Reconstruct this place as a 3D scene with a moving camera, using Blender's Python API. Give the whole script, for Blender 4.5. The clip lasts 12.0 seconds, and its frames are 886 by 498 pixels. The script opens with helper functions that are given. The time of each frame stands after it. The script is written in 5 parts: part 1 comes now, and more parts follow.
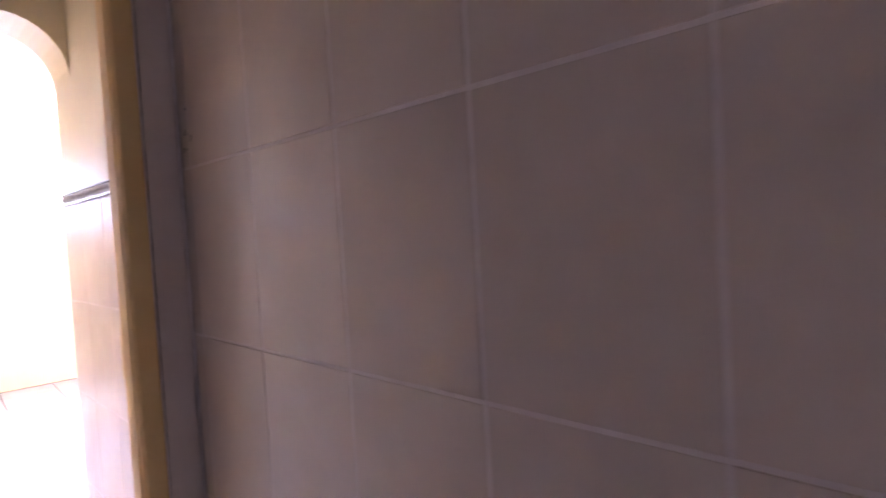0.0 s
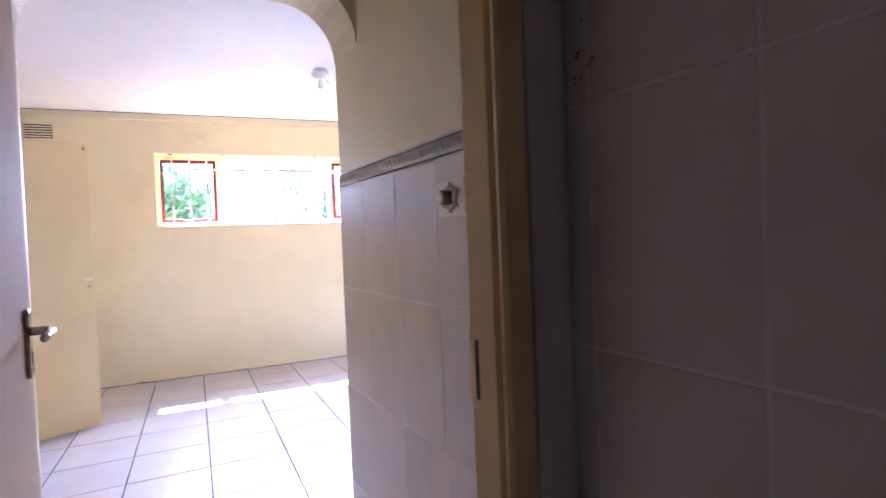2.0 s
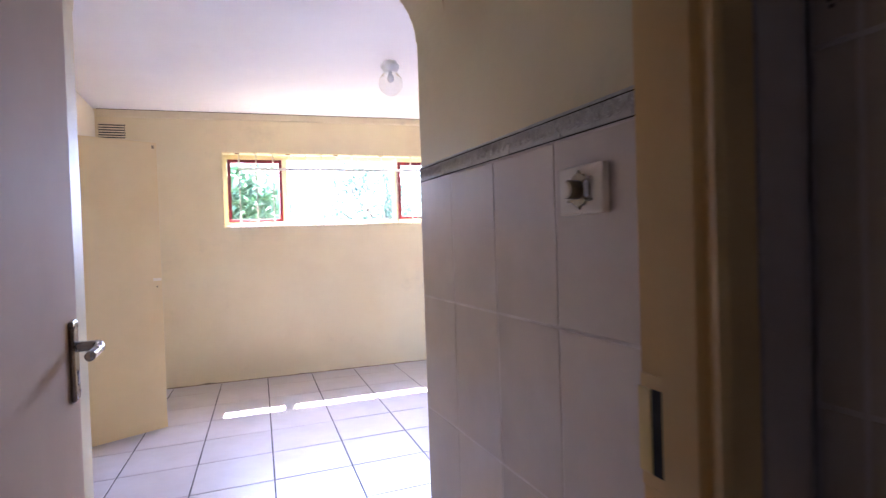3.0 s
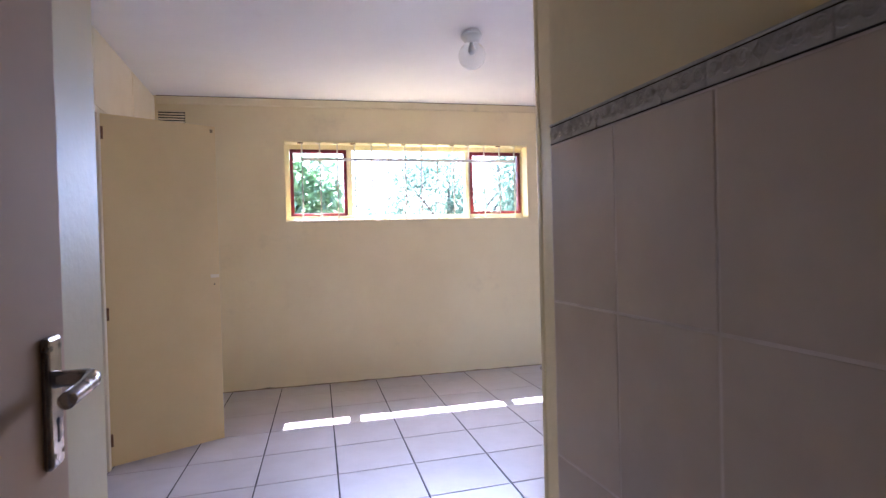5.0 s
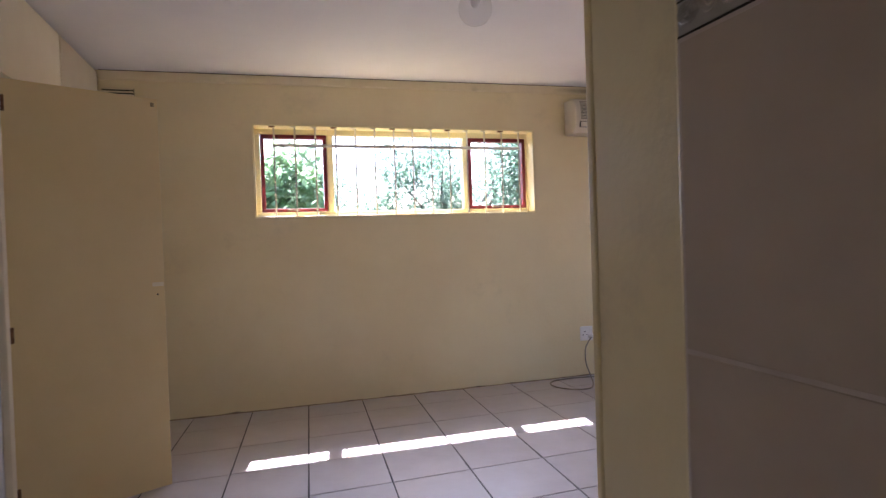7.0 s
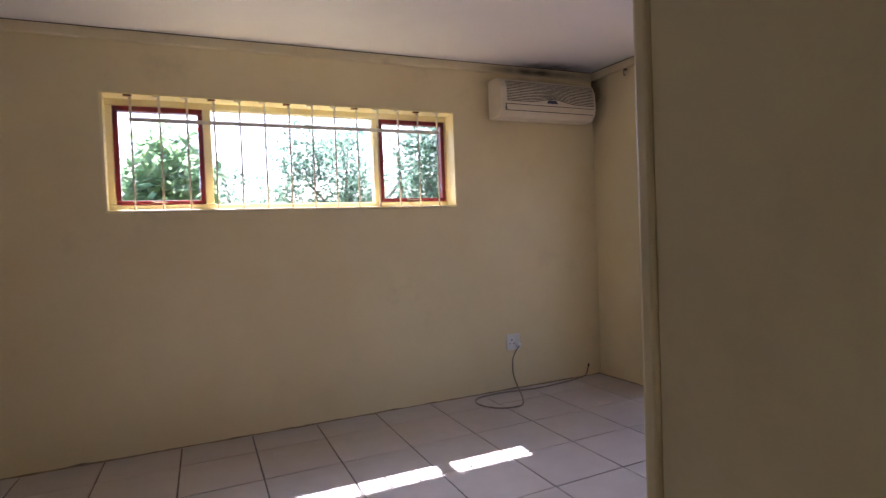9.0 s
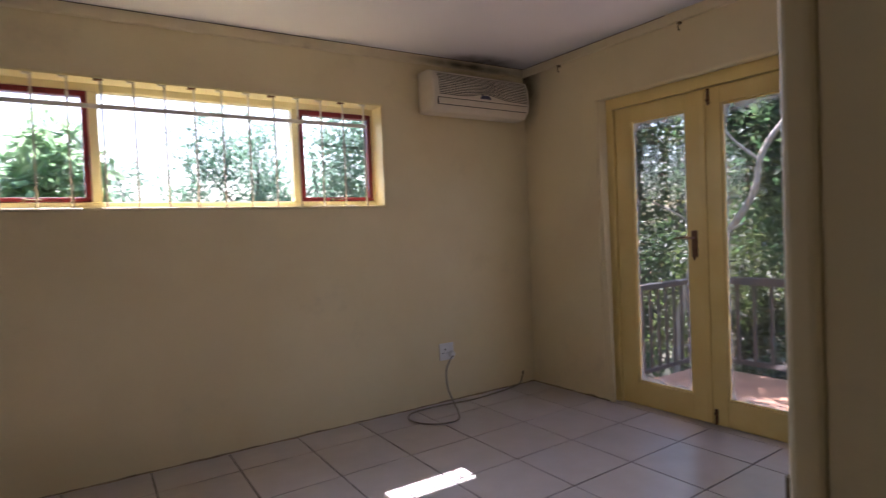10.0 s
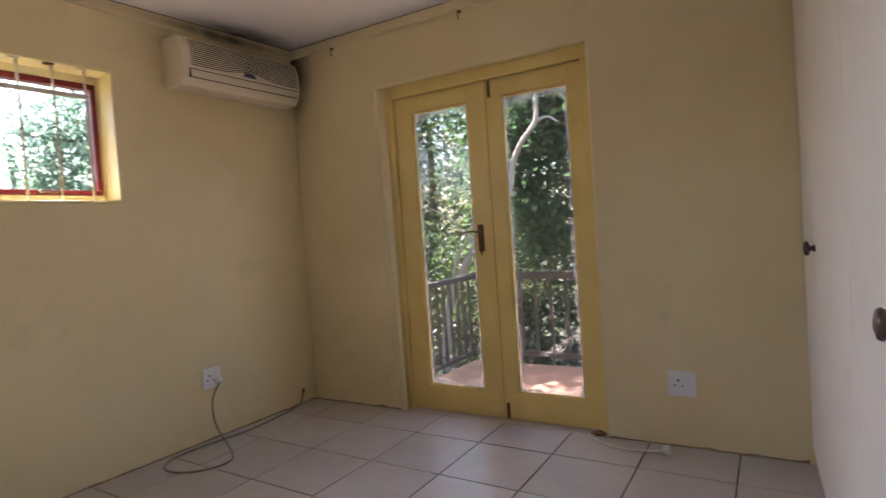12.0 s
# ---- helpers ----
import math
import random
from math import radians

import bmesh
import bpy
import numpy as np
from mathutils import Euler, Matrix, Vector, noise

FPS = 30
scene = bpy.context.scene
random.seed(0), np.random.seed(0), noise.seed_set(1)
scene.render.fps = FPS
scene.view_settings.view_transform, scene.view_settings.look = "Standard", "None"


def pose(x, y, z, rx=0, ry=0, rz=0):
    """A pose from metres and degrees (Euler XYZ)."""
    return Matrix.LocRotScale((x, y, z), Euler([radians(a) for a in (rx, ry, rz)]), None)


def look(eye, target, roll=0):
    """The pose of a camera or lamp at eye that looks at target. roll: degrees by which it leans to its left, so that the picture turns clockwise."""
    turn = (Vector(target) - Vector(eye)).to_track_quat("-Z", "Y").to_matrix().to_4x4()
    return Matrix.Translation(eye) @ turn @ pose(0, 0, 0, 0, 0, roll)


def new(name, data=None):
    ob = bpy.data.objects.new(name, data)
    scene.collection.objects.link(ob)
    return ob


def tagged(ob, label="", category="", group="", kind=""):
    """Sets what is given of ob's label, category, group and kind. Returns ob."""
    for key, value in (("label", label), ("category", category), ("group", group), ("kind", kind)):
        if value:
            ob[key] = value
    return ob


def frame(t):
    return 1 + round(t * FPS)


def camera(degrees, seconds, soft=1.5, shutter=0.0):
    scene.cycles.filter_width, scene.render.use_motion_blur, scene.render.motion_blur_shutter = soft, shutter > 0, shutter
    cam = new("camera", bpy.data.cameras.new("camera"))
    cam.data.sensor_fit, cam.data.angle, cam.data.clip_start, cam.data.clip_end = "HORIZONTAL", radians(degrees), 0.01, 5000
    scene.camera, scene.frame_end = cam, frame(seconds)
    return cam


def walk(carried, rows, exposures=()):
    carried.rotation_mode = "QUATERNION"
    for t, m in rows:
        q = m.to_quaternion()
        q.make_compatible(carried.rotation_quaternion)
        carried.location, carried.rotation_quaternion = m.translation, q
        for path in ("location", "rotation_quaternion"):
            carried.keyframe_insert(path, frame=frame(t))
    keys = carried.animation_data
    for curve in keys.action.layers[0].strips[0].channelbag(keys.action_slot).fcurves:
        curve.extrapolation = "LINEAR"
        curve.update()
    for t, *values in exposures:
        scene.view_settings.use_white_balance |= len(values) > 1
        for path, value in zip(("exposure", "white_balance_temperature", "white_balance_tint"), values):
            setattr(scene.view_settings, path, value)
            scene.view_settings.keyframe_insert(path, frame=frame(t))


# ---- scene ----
cam = camera(74.6, 12.0, 1.4, 0.5)
PATH = [
    (0, (-3.489, -6.527, 1.279), (-2.096, -5.094, 1.197), -3.3),
    (0.5, (-3.502, -6.37, 1.257), (-2.238, -4.821, 1.195), -2.8),
    (1, (-3.527, -6.257, 1.24), (-2.403, -4.603, 1.194), -2.1),
    (1.5, (-3.559, -6.088, 1.243), (-2.551, -4.361, 1.205), -1.9),
    (2, (-3.579, -5.946, 1.25), (-2.684, -4.159, 1.198), -2.3),
    (2.5, (-3.578, -5.817, 1.248), (-2.771, -3.988, 1.205), -2.1),
    (3, (-3.564, -5.652, 1.255), (-2.849, -3.784, 1.216), -1.9),
    (3.5, (-3.551, -5.520, 1.244), (-2.923, -3.623, 1.209), -1.6),
    (3.7, (-3.546, -5.468, 1.24), (-2.952, -3.559, 1.206), -1.6),
    (5.3, (-3.57, -5.025, 1.219), (-3.035, -3.098, 1.189), -1.5),
    (5.5, (-3.55, -4.949, 1.22), (-3.014, -3.023, 1.19), -1.5),
    (6, (-3.486, -4.746, 1.222), (-2.946, -2.82, 1.191), -1.5),
    (6.5, (-3.444, -4.607, 1.211), (-2.9, -2.683, 1.18), -1.5),
    (6.7, (-3.431, -4.55, 1.209), (-2.885, -2.626, 1.179), -1.7),
    (8.5, (-3.322, -3.972, 1.243), (-2.53, -2.137, 1.18), -2.0),
    (9, (-3.243, -3.801, 1.228), (-2.376, -2.0, 1.171), -2.2),
    (9.5, (-3.191, -3.665, 1.23), (-2.237, -1.909, 1.169), -2.3),
    (10, (-3.188, -3.473, 1.221), (-2.067, -1.818, 1.166), -2.4),
    (10.5, (-3.185, -3.368, 1.191), (-1.855, -1.876, 1.138), -2.9),
    (11.2, (-3.091, -3.207, 1.167), (-1.586, -1.891, 1.107), -3.4),
    (11.5, (-3.054, -3.138, 1.159), (-1.478, -1.908, 1.102), -3.6),
    (12, (-3.013, -3.056, 1.162), (-1.319, -1.995, 1.092), -3.9),
]
EXPOSURES = [(0.0, 6.6, 5450, 45), (1.0, 6.02, 5250, 45), (2.0, 5.13, 4980, 36), (3.0, 4.69, 5090, 37), (3.7, 4.44, 5040, 36), (5.5, 3.73, 5230, 33), (6.7, 3.26, 5550, 32), (8.5, 2.98, 5700, 32), (10.5, 2.38, 5900, 30), (12.0, 2.89, 6200, 26)]
walk(cam, [(t, look(eye, target, roll)) for t, eye, target, roll in PATH], EXPOSURES)

# ---- world and sun ----
SUN_AZ, SUN_EL = radians(6.2), radians(54.0)
world = bpy.data.worlds.new("sky")
scene.world = world
world.use_nodes = True
wn = world.node_tree.nodes
sky = wn.new("ShaderNodeTexSky")
sky.sky_type = "NISHITA"
sky.sun_disc = False
sky.sun_elevation = SUN_EL
sky.sun_rotation = SUN_AZ
sky.air_density, sky.dust_density = 1.2, 2.5
wn["Background"].inputs["Strength"].default_value = 0.10
world.node_tree.links.new(sky.outputs[0], wn["Background"].inputs["Color"])
sun = new("sun", bpy.data.lights.new("sun", "SUN"))
sun.data.energy, sun.data.angle, sun.data.color = 5.0, radians(0.5), (1.0, 0.95, 0.87)
to_sun = Vector((math.sin(SUN_AZ) * math.cos(SUN_EL), math.cos(SUN_AZ) * math.cos(SUN_EL), math.sin(SUN_EL)))
sun.matrix_world = look(to_sun * 30, (0, 0, 0))


def opening_light(name, at, target, w, h, watts, color, spread=180.0):
    """Stands in for the skylight that comes through an opening."""
    l = new(name, bpy.data.lights.new(name, "AREA"))
    l.data.shape, l.data.size, l.data.size_y, l.data.energy, l.data.color = "RECTANGLE", w, h, watts, color
    l.data.spread = radians(spread)
    l.matrix_world = look(at, target)
    return l


opening_light("window_skylight", (-2.41, 0.26, 1.80), (-2.9, -3.0, -0.1), 2.1, 0.56, 2.1, (0.70, 0.85, 1.0), 90.0)
opening_light("door_skylight", (0.048, -1.45, 1.45), (-3.0, -1.45, 1.45), 1.0, 0.9, 0.35, (1.0, 0.98, 0.92))


opening_light("side_room_skylight", (-5.99, -2.25, 1.65), (-4.6, -1.9, 1.2), 0.6, 0.6, 0.3, (0.92, 0.96, 1.0))

# ---- materials ----
def mat_base(name):
    m = bpy.data.materials.new(name)
    m.use_nodes = True
    nt = m.node_tree
    return m, nt, nt.nodes["Principled BSDF"]


def surface(name, c1, c2, scale=3.0, rough=0.6, fine=60.0, bump=0.15, metal=0.0, rand=0.0, spread=0.12, dirt=None, coat=0.0, rough_var=0.12):
    """Two-scale procedural surface: broad mottling between c1 and c2, fine grain in bump and roughness, optional dirt blotches."""
    m, nt, bsdf = mat_base(name)
    N, L = nt.nodes, nt.links
    tc = N.new("ShaderNodeTexCoord")
    info = N.new("ShaderNodeObjectInfo")
    off = N.new("ShaderNodeVectorMath"); off.operation = "ADD"
    mul = N.new("ShaderNodeMath"); mul.operation = "MULTIPLY"; mul.inputs[1].default_value = 37.0
    L.new(info.outputs["Random"], mul.inputs[0])
    L.new(tc.outputs["Object"], off.inputs[0]); L.new(mul.outputs[0], off.inputs[1])
    n1 = N.new("ShaderNodeTexNoise"); n1.inputs["Scale"].default_value = scale; n1.inputs["Detail"].default_value = 6; n1.inputs["Roughness"].default_value = 0.6
    n2 = N.new("ShaderNodeTexNoise"); n2.inputs["Scale"].default_value = fine; n2.inputs["Detail"].default_value = 4
    L.new(off.outputs[0], n1.inputs["Vector"]); L.new(off.outputs[0], n2.inputs["Vector"])
    ramp = N.new("ShaderNodeMapRange"); ramp.inputs["From Min"].default_value = 0.5 - spread; ramp.inputs["From Max"].default_value = 0.5 + spread
    L.new(n1.outputs["Fac"], ramp.inputs["Value"])
    mix = N.new("ShaderNodeMix"); mix.data_type = "RGBA"
    mix.inputs["A"].default_value = (*c1, 1); mix.inputs["B"].default_value = (*c2, 1)
    L.new(ramp.outputs[0], mix.inputs["Factor"])
    col = mix.outputs["Result"]
    if dirt:
        n3 = N.new("ShaderNodeTexNoise"); n3.inputs["Scale"].default_value = dirt[1]; n3.inputs["Detail"].default_value = 8; n3.inputs["Roughness"].default_value = 0.7
        L.new(off.outputs[0], n3.inputs["Vector"])
        r3 = N.new("ShaderNodeMapRange"); r3.inputs["From Min"].default_value = dirt[2]; r3.inputs["From Max"].default_value = dirt[2] + 0.14; r3.inputs["To Max"].default_value = dirt[3]
        L.new(n3.outputs["Fac"], r3.inputs["Value"])
        mx = N.new("ShaderNodeMix"); mx.data_type = "RGBA"; mx.inputs["B"].default_value = (*dirt[0], 1)
        L.new(col, mx.inputs["A"]); L.new(r3.outputs[0], mx.inputs["Factor"])
        col = mx.outputs["Result"]
    if rand:
        hs = N.new("ShaderNodeHueSaturation")
        mr = N.new("ShaderNodeMapRange"); mr.inputs["To Min"].default_value = 1 - rand; mr.inputs["To Max"].default_value = 1 + rand
        L.new(info.outputs["Random"], mr.inputs["Value"]); L.new(mr.outputs[0], hs.inputs["Value"]); L.new(col, hs.inputs["Color"])
        col = hs.outputs["Color"]
    L.new(col, bsdf.inputs["Base Color"])
    rr = N.new("ShaderNodeMapRange"); rr.inputs["To Min"].default_value = max(0.02, rough - rough_var); rr.inputs["To Max"].default_value = min(1, rough + rough_var)
    L.new(n1.outputs["Fac"], rr.inputs["Value"]); L.new(rr.outputs[0], bsdf.inputs["Roughness"])
    bsdf.inputs["Metallic"].default_value = metal
    if coat:
        bsdf.inputs["Coat Weight"].default_value = coat
        bsdf.inputs["Coat Roughness"].default_value = 0.2
    if bump:
        b = N.new("ShaderNodeBump"); b.inputs["Strength"].default_value = bump; b.inputs["Distance"].default_value = 0.004
        ad = N.new("ShaderNodeMath"); ad.operation = "ADD"
        L.new(n1.outputs["Fac"], ad.inputs[0]); L.new(n2.outputs["Fac"], ad.inputs[1])
        L.new(ad.outputs[0], b.inputs["Height"]); L.new(b.outputs[0], bsdf.inputs["Normal"])
    return m


M_WALL = surface("cream_wall_paint", (0.775, 0.66, 0.385), (0.725, 0.60, 0.335), 1.1, 0.48, 45, 0.28, dirt=((0.50, 0.42, 0.26), 1.7, 0.58, 0.35))
M_CEIL = surface("white_ceiling_paint", (0.80, 0.78, 0.77), (0.76, 0.74, 0.73), 1.0, 0.7, 70, 0.12, dirt=((0.62, 0.58, 0.54), 1.6, 0.66, 0.35))
M_CORNICE = surface("cornice_paint", (0.765, 0.66, 0.415), (0.715, 0.60, 0.365), 2.5, 0.55, 50, 0.1, dirt=((0.33, 0.26, 0.17), 3.5, 0.60, 0.5))
M_YELLOW = surface("yellow_gloss_paint", (0.82, 0.63, 0.22), (0.77, 0.57, 0.185), 3, 0.35, 90, 0.12, dirt=((0.45, 0.31, 0.12), 5, 0.66, 0.45))
M_FRAME = surface("ochre_frame_paint", (0.79, 0.55, 0.215), (0.73, 0.49, 0.18), 3, 0.62, 80, 0.12, dirt=((0.30, 0.2, 0.09), 6, 0.62, 0.5))
M_CDOOR = surface("cream_yellow_door_paint", (0.72, 0.555, 0.275), (0.675, 0.51, 0.24), 1.6, 0.42, 70, 0.14, dirt=((0.48, 0.36, 0.2), 4, 0.66, 0.4))
M_UPPER = surface("ivory_cupboard_paint", (0.80, 0.70, 0.52), (0.75, 0.65, 0.47), 2.2, 0.42, 70, 0.12, dirt=((0.5, 0.42, 0.3), 5, 0.66, 0.4))
M_LEAF = surface("offwhite_door_paint", (0.74, 0.545, 0.37), (0.70, 0.505, 0.335), 1.8, 0.75, 70, 0.1, dirt=((0.45, 0.4, 0.36), 4, 0.66, 0.35))
M_LEAF.node_tree.nodes["Principled BSDF"].inputs["Specular IOR Level"].default_value = 0.12
M_WYELLOW = surface("pale_yellow_window_paint", (0.86, 0.755, 0.42), (0.82, 0.70, 0.36), 4, 0.4, 90, 0.12, dirt=((0.5, 0.36, 0.15), 7, 0.68, 0.4))
M_WARD = surface("white_wardrobe_paint", (0.86, 0.785, 0.69), (0.82, 0.74, 0.645), 2.0, 0.45, 70, 0.12, dirt=((0.6, 0.52, 0.45), 4, 0.68, 0.3))
M_MAROON = surface("maroon_sash_paint", (0.20, 0.018, 0.018), (0.15, 0.012, 0.014), 8, 0.4, 90, 0.15)
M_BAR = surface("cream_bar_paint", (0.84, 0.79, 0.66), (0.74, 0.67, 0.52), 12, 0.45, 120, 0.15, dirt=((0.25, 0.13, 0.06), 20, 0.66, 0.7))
# dark copy of the bar paint: the backlit silhouette is put into its colour
M_BARLOW = surface("backlit_bar_paint", (0.30, 0.25, 0.19), (0.44, 0.38, 0.29), 14, 0.6, 120, 0.15, dirt=((0.14, 0.08, 0.04), 20, 0.6, 0.7))
M_WTILE = surface("lilac_grey_wall_tile", (0.64, 0.53, 0.425), (0.59, 0.485, 0.385), 5, 0.36, 40, 0.06, rand=0.03, coat=0.12, rough_var=0.08)
M_GROUT = surface("pale_grout", (0.78, 0.69, 0.62), (0.67, 0.585, 0.52), 9, 0.85, 140, 0.3)
M_FTILE = surface("beige_floor_tile", (0.56, 0.505, 0.49), (0.475, 0.42, 0.395), 6, 0.30, 90, 0.02, rand=0.06, spread=0.3, coat=0.3, rough_var=0.03)
M_FGROUT = surface("dark_floor_grout", (0.05, 0.042, 0.04), (0.085, 0.072, 0.066), 6, 0.9, 120, 0.3)
M_BORDER = surface("slate_border_ground", (0.40, 0.375, 0.335), (0.47, 0.44, 0.395), 30, 0.32, 90, 0.08, coat=0.35)
M_RELIEF = surface("slate_border_relief", (0.56, 0.525, 0.465), (0.48, 0.445, 0.395), 30, 0.32, 90, 0.06, coat=0.35)
M_PLASTIC = surface("white_plastic", (0.80, 0.79, 0.77), (0.76, 0.75, 0.73), 6, 0.3, 90, 0.03)
M_CREAM = surface("cream_plastic", (0.80, 0.71, 0.57), (0.75, 0.66, 0.52), 6, 0.45, 90, 0.03)
M_ACBODY = surface("aged_ivory_plastic", (0.68, 0.60, 0.45), (0.63, 0.55, 0.405), 4, 0.4, 90, 0.04, dirt=((0.5, 0.43, 0.32), 9, 0.66, 0.4))
M_DARK = surface("dark_slot", (0.02, 0.017, 0.015), (0.035, 0.03, 0.026), 20, 0.97, 90, 0.1)
M_BADGE = surface("dark_blue_badge", (0.035, 0.035, 0.07), (0.05, 0.05, 0.09), 30, 0.3, 90, 0.05)
M_BRASS = surface("aged_brass", (0.30, 0.23, 0.13), (0.17, 0.125, 0.07), 30, 0.38, 120, 0.1, metal=0.9)
M_CHROME = surface("worn_chrome", (0.46, 0.42, 0.37), (0.30, 0.26, 0.22), 25, 0.25, 120, 0.06, metal=0.95)
M_RUST = surface("rusted_iron", (0.14, 0.07, 0.035), (0.24, 0.12, 0.055), 40, 0.75, 120, 0.3, metal=0.4)
M_KNOB = surface("dark_wood_knob", (0.05, 0.022, 0.014), (0.09, 0.04, 0.024), 20, 0.28, 90, 0.06, coat=0.4)
M_CORD = surface("grey_rubber_cord", (0.20, 0.17, 0.14), (0.27, 0.23, 0.19), 20, 0.6, 90, 0.1)
M_WCORD = surface("white_cord", (0.76, 0.73, 0.68), (0.66, 0.62, 0.56), 20, 0.5, 90, 0.05)
M_TERRA = surface("terracotta_deck", (0.42, 0.23, 0.15), (0.35, 0.185, 0.12), 2.5, 0.5, 50, 0.2, dirt=((0.2, 0.11, 0.07), 5, 0.58, 0.5))
M_RAILWOOD = surface("dark_stained_timber", (0.04, 0.035, 0.033), (0.07, 0.06, 0.055), 14, 0.55, 80, 0.3)
M_BARK = surface("pale_bark", (0.45, 0.41, 0.35), (0.30, 0.265, 0.22), 9, 0.85, 40, 0.8)
M_DBARK = surface("dark_bark", (0.13, 0.10, 0.08), (0.075, 0.055, 0.045), 9, 0.9, 40, 0.8)
M_EXT = surface("exterior_plaster", (0.66, 0.58, 0.42), (0.58, 0.5, 0.36), 1.5, 0.8, 40, 0.3)
M_ROOF = surface("roof_sheet", (0.24, 0.21, 0.19), (0.18, 0.16, 0.145), 2, 0.7, 30, 0.2)
M_SOIL = surface("grass_and_leaf_litter", (0.035, 0.046, 0.016), (0.06, 0.05, 0.027), 0.7, 0.95, 12, 0.9, spread=0.2)
# mould brown, also used to paint the shade of the ceiling gap
M_MOULD_GAP = surface("mould_spots", (0.06, 0.035, 0.03), (0.09, 0.05, 0.04), 60, 0.8, 90, 0.1)


def foliage(name, c1, c2, thin=0.4, gain=1.5):
    m, nt, bsdf = mat_base(name)
    N, L = nt.nodes, nt.links
    geo = N.new("ShaderNodeNewGeometry")
    mix = N.new("ShaderNodeMix"); mix.data_type = "RGBA"
    mix.inputs["A"].default_value = (*c1, 1); mix.inputs["B"].default_value = (*c2, 1)
    L.new(geo.outputs["Random Per Island"], mix.inputs["Factor"])
    L.new(mix.outputs["Result"], bsdf.inputs["Base Color"])
    bsdf.inputs["Roughness"].default_value = 0.42
    tr = N.new("ShaderNodeBsdfTranslucent")
    hs = N.new("ShaderNodeHueSaturation"); hs.inputs["Hue"].default_value = 0.505; hs.inputs["Value"].default_value = gain
    L.new(mix.outputs["Result"], hs.inputs["Color"]); L.new(hs.outputs[0], tr.inputs["Color"])
    sh = N.new("ShaderNodeMixShader"); sh.inputs[0].default_value = thin
    L.new(bsdf.outputs[0], sh.inputs[1]); L.new(tr.outputs[0], sh.inputs[2])
    L.new(sh.outputs[0], N["Material Output"].inputs["Surface"])
    return m


M_GREEN = foliage("mid_green_leaves", (0.019, 0.042, 0.015), (0.042, 0.068, 0.025), 0.5, 1.6)
M_DGREEN = foliage("dark_green_leaves", (0.025, 0.059, 0.025), (0.062, 0.102, 0.043), 0.52, 2.5)
M_LGREEN = foliage("yellow_green_leaves", (0.040, 0.063, 0.016), (0.071, 0.086, 0.032), 0.55, 1.9)
M_YGREEN = foliage("pale_yellow_green_leaves", (0.085, 0.145, 0.075), (0.155, 0.21, 0.115), 0.64, 2.7)
M_SGREEN = foliage("sunlit_green_leaves", (0.05, 0.10, 0.06), (0.10, 0.15, 0.105), 0.62, 2.4)


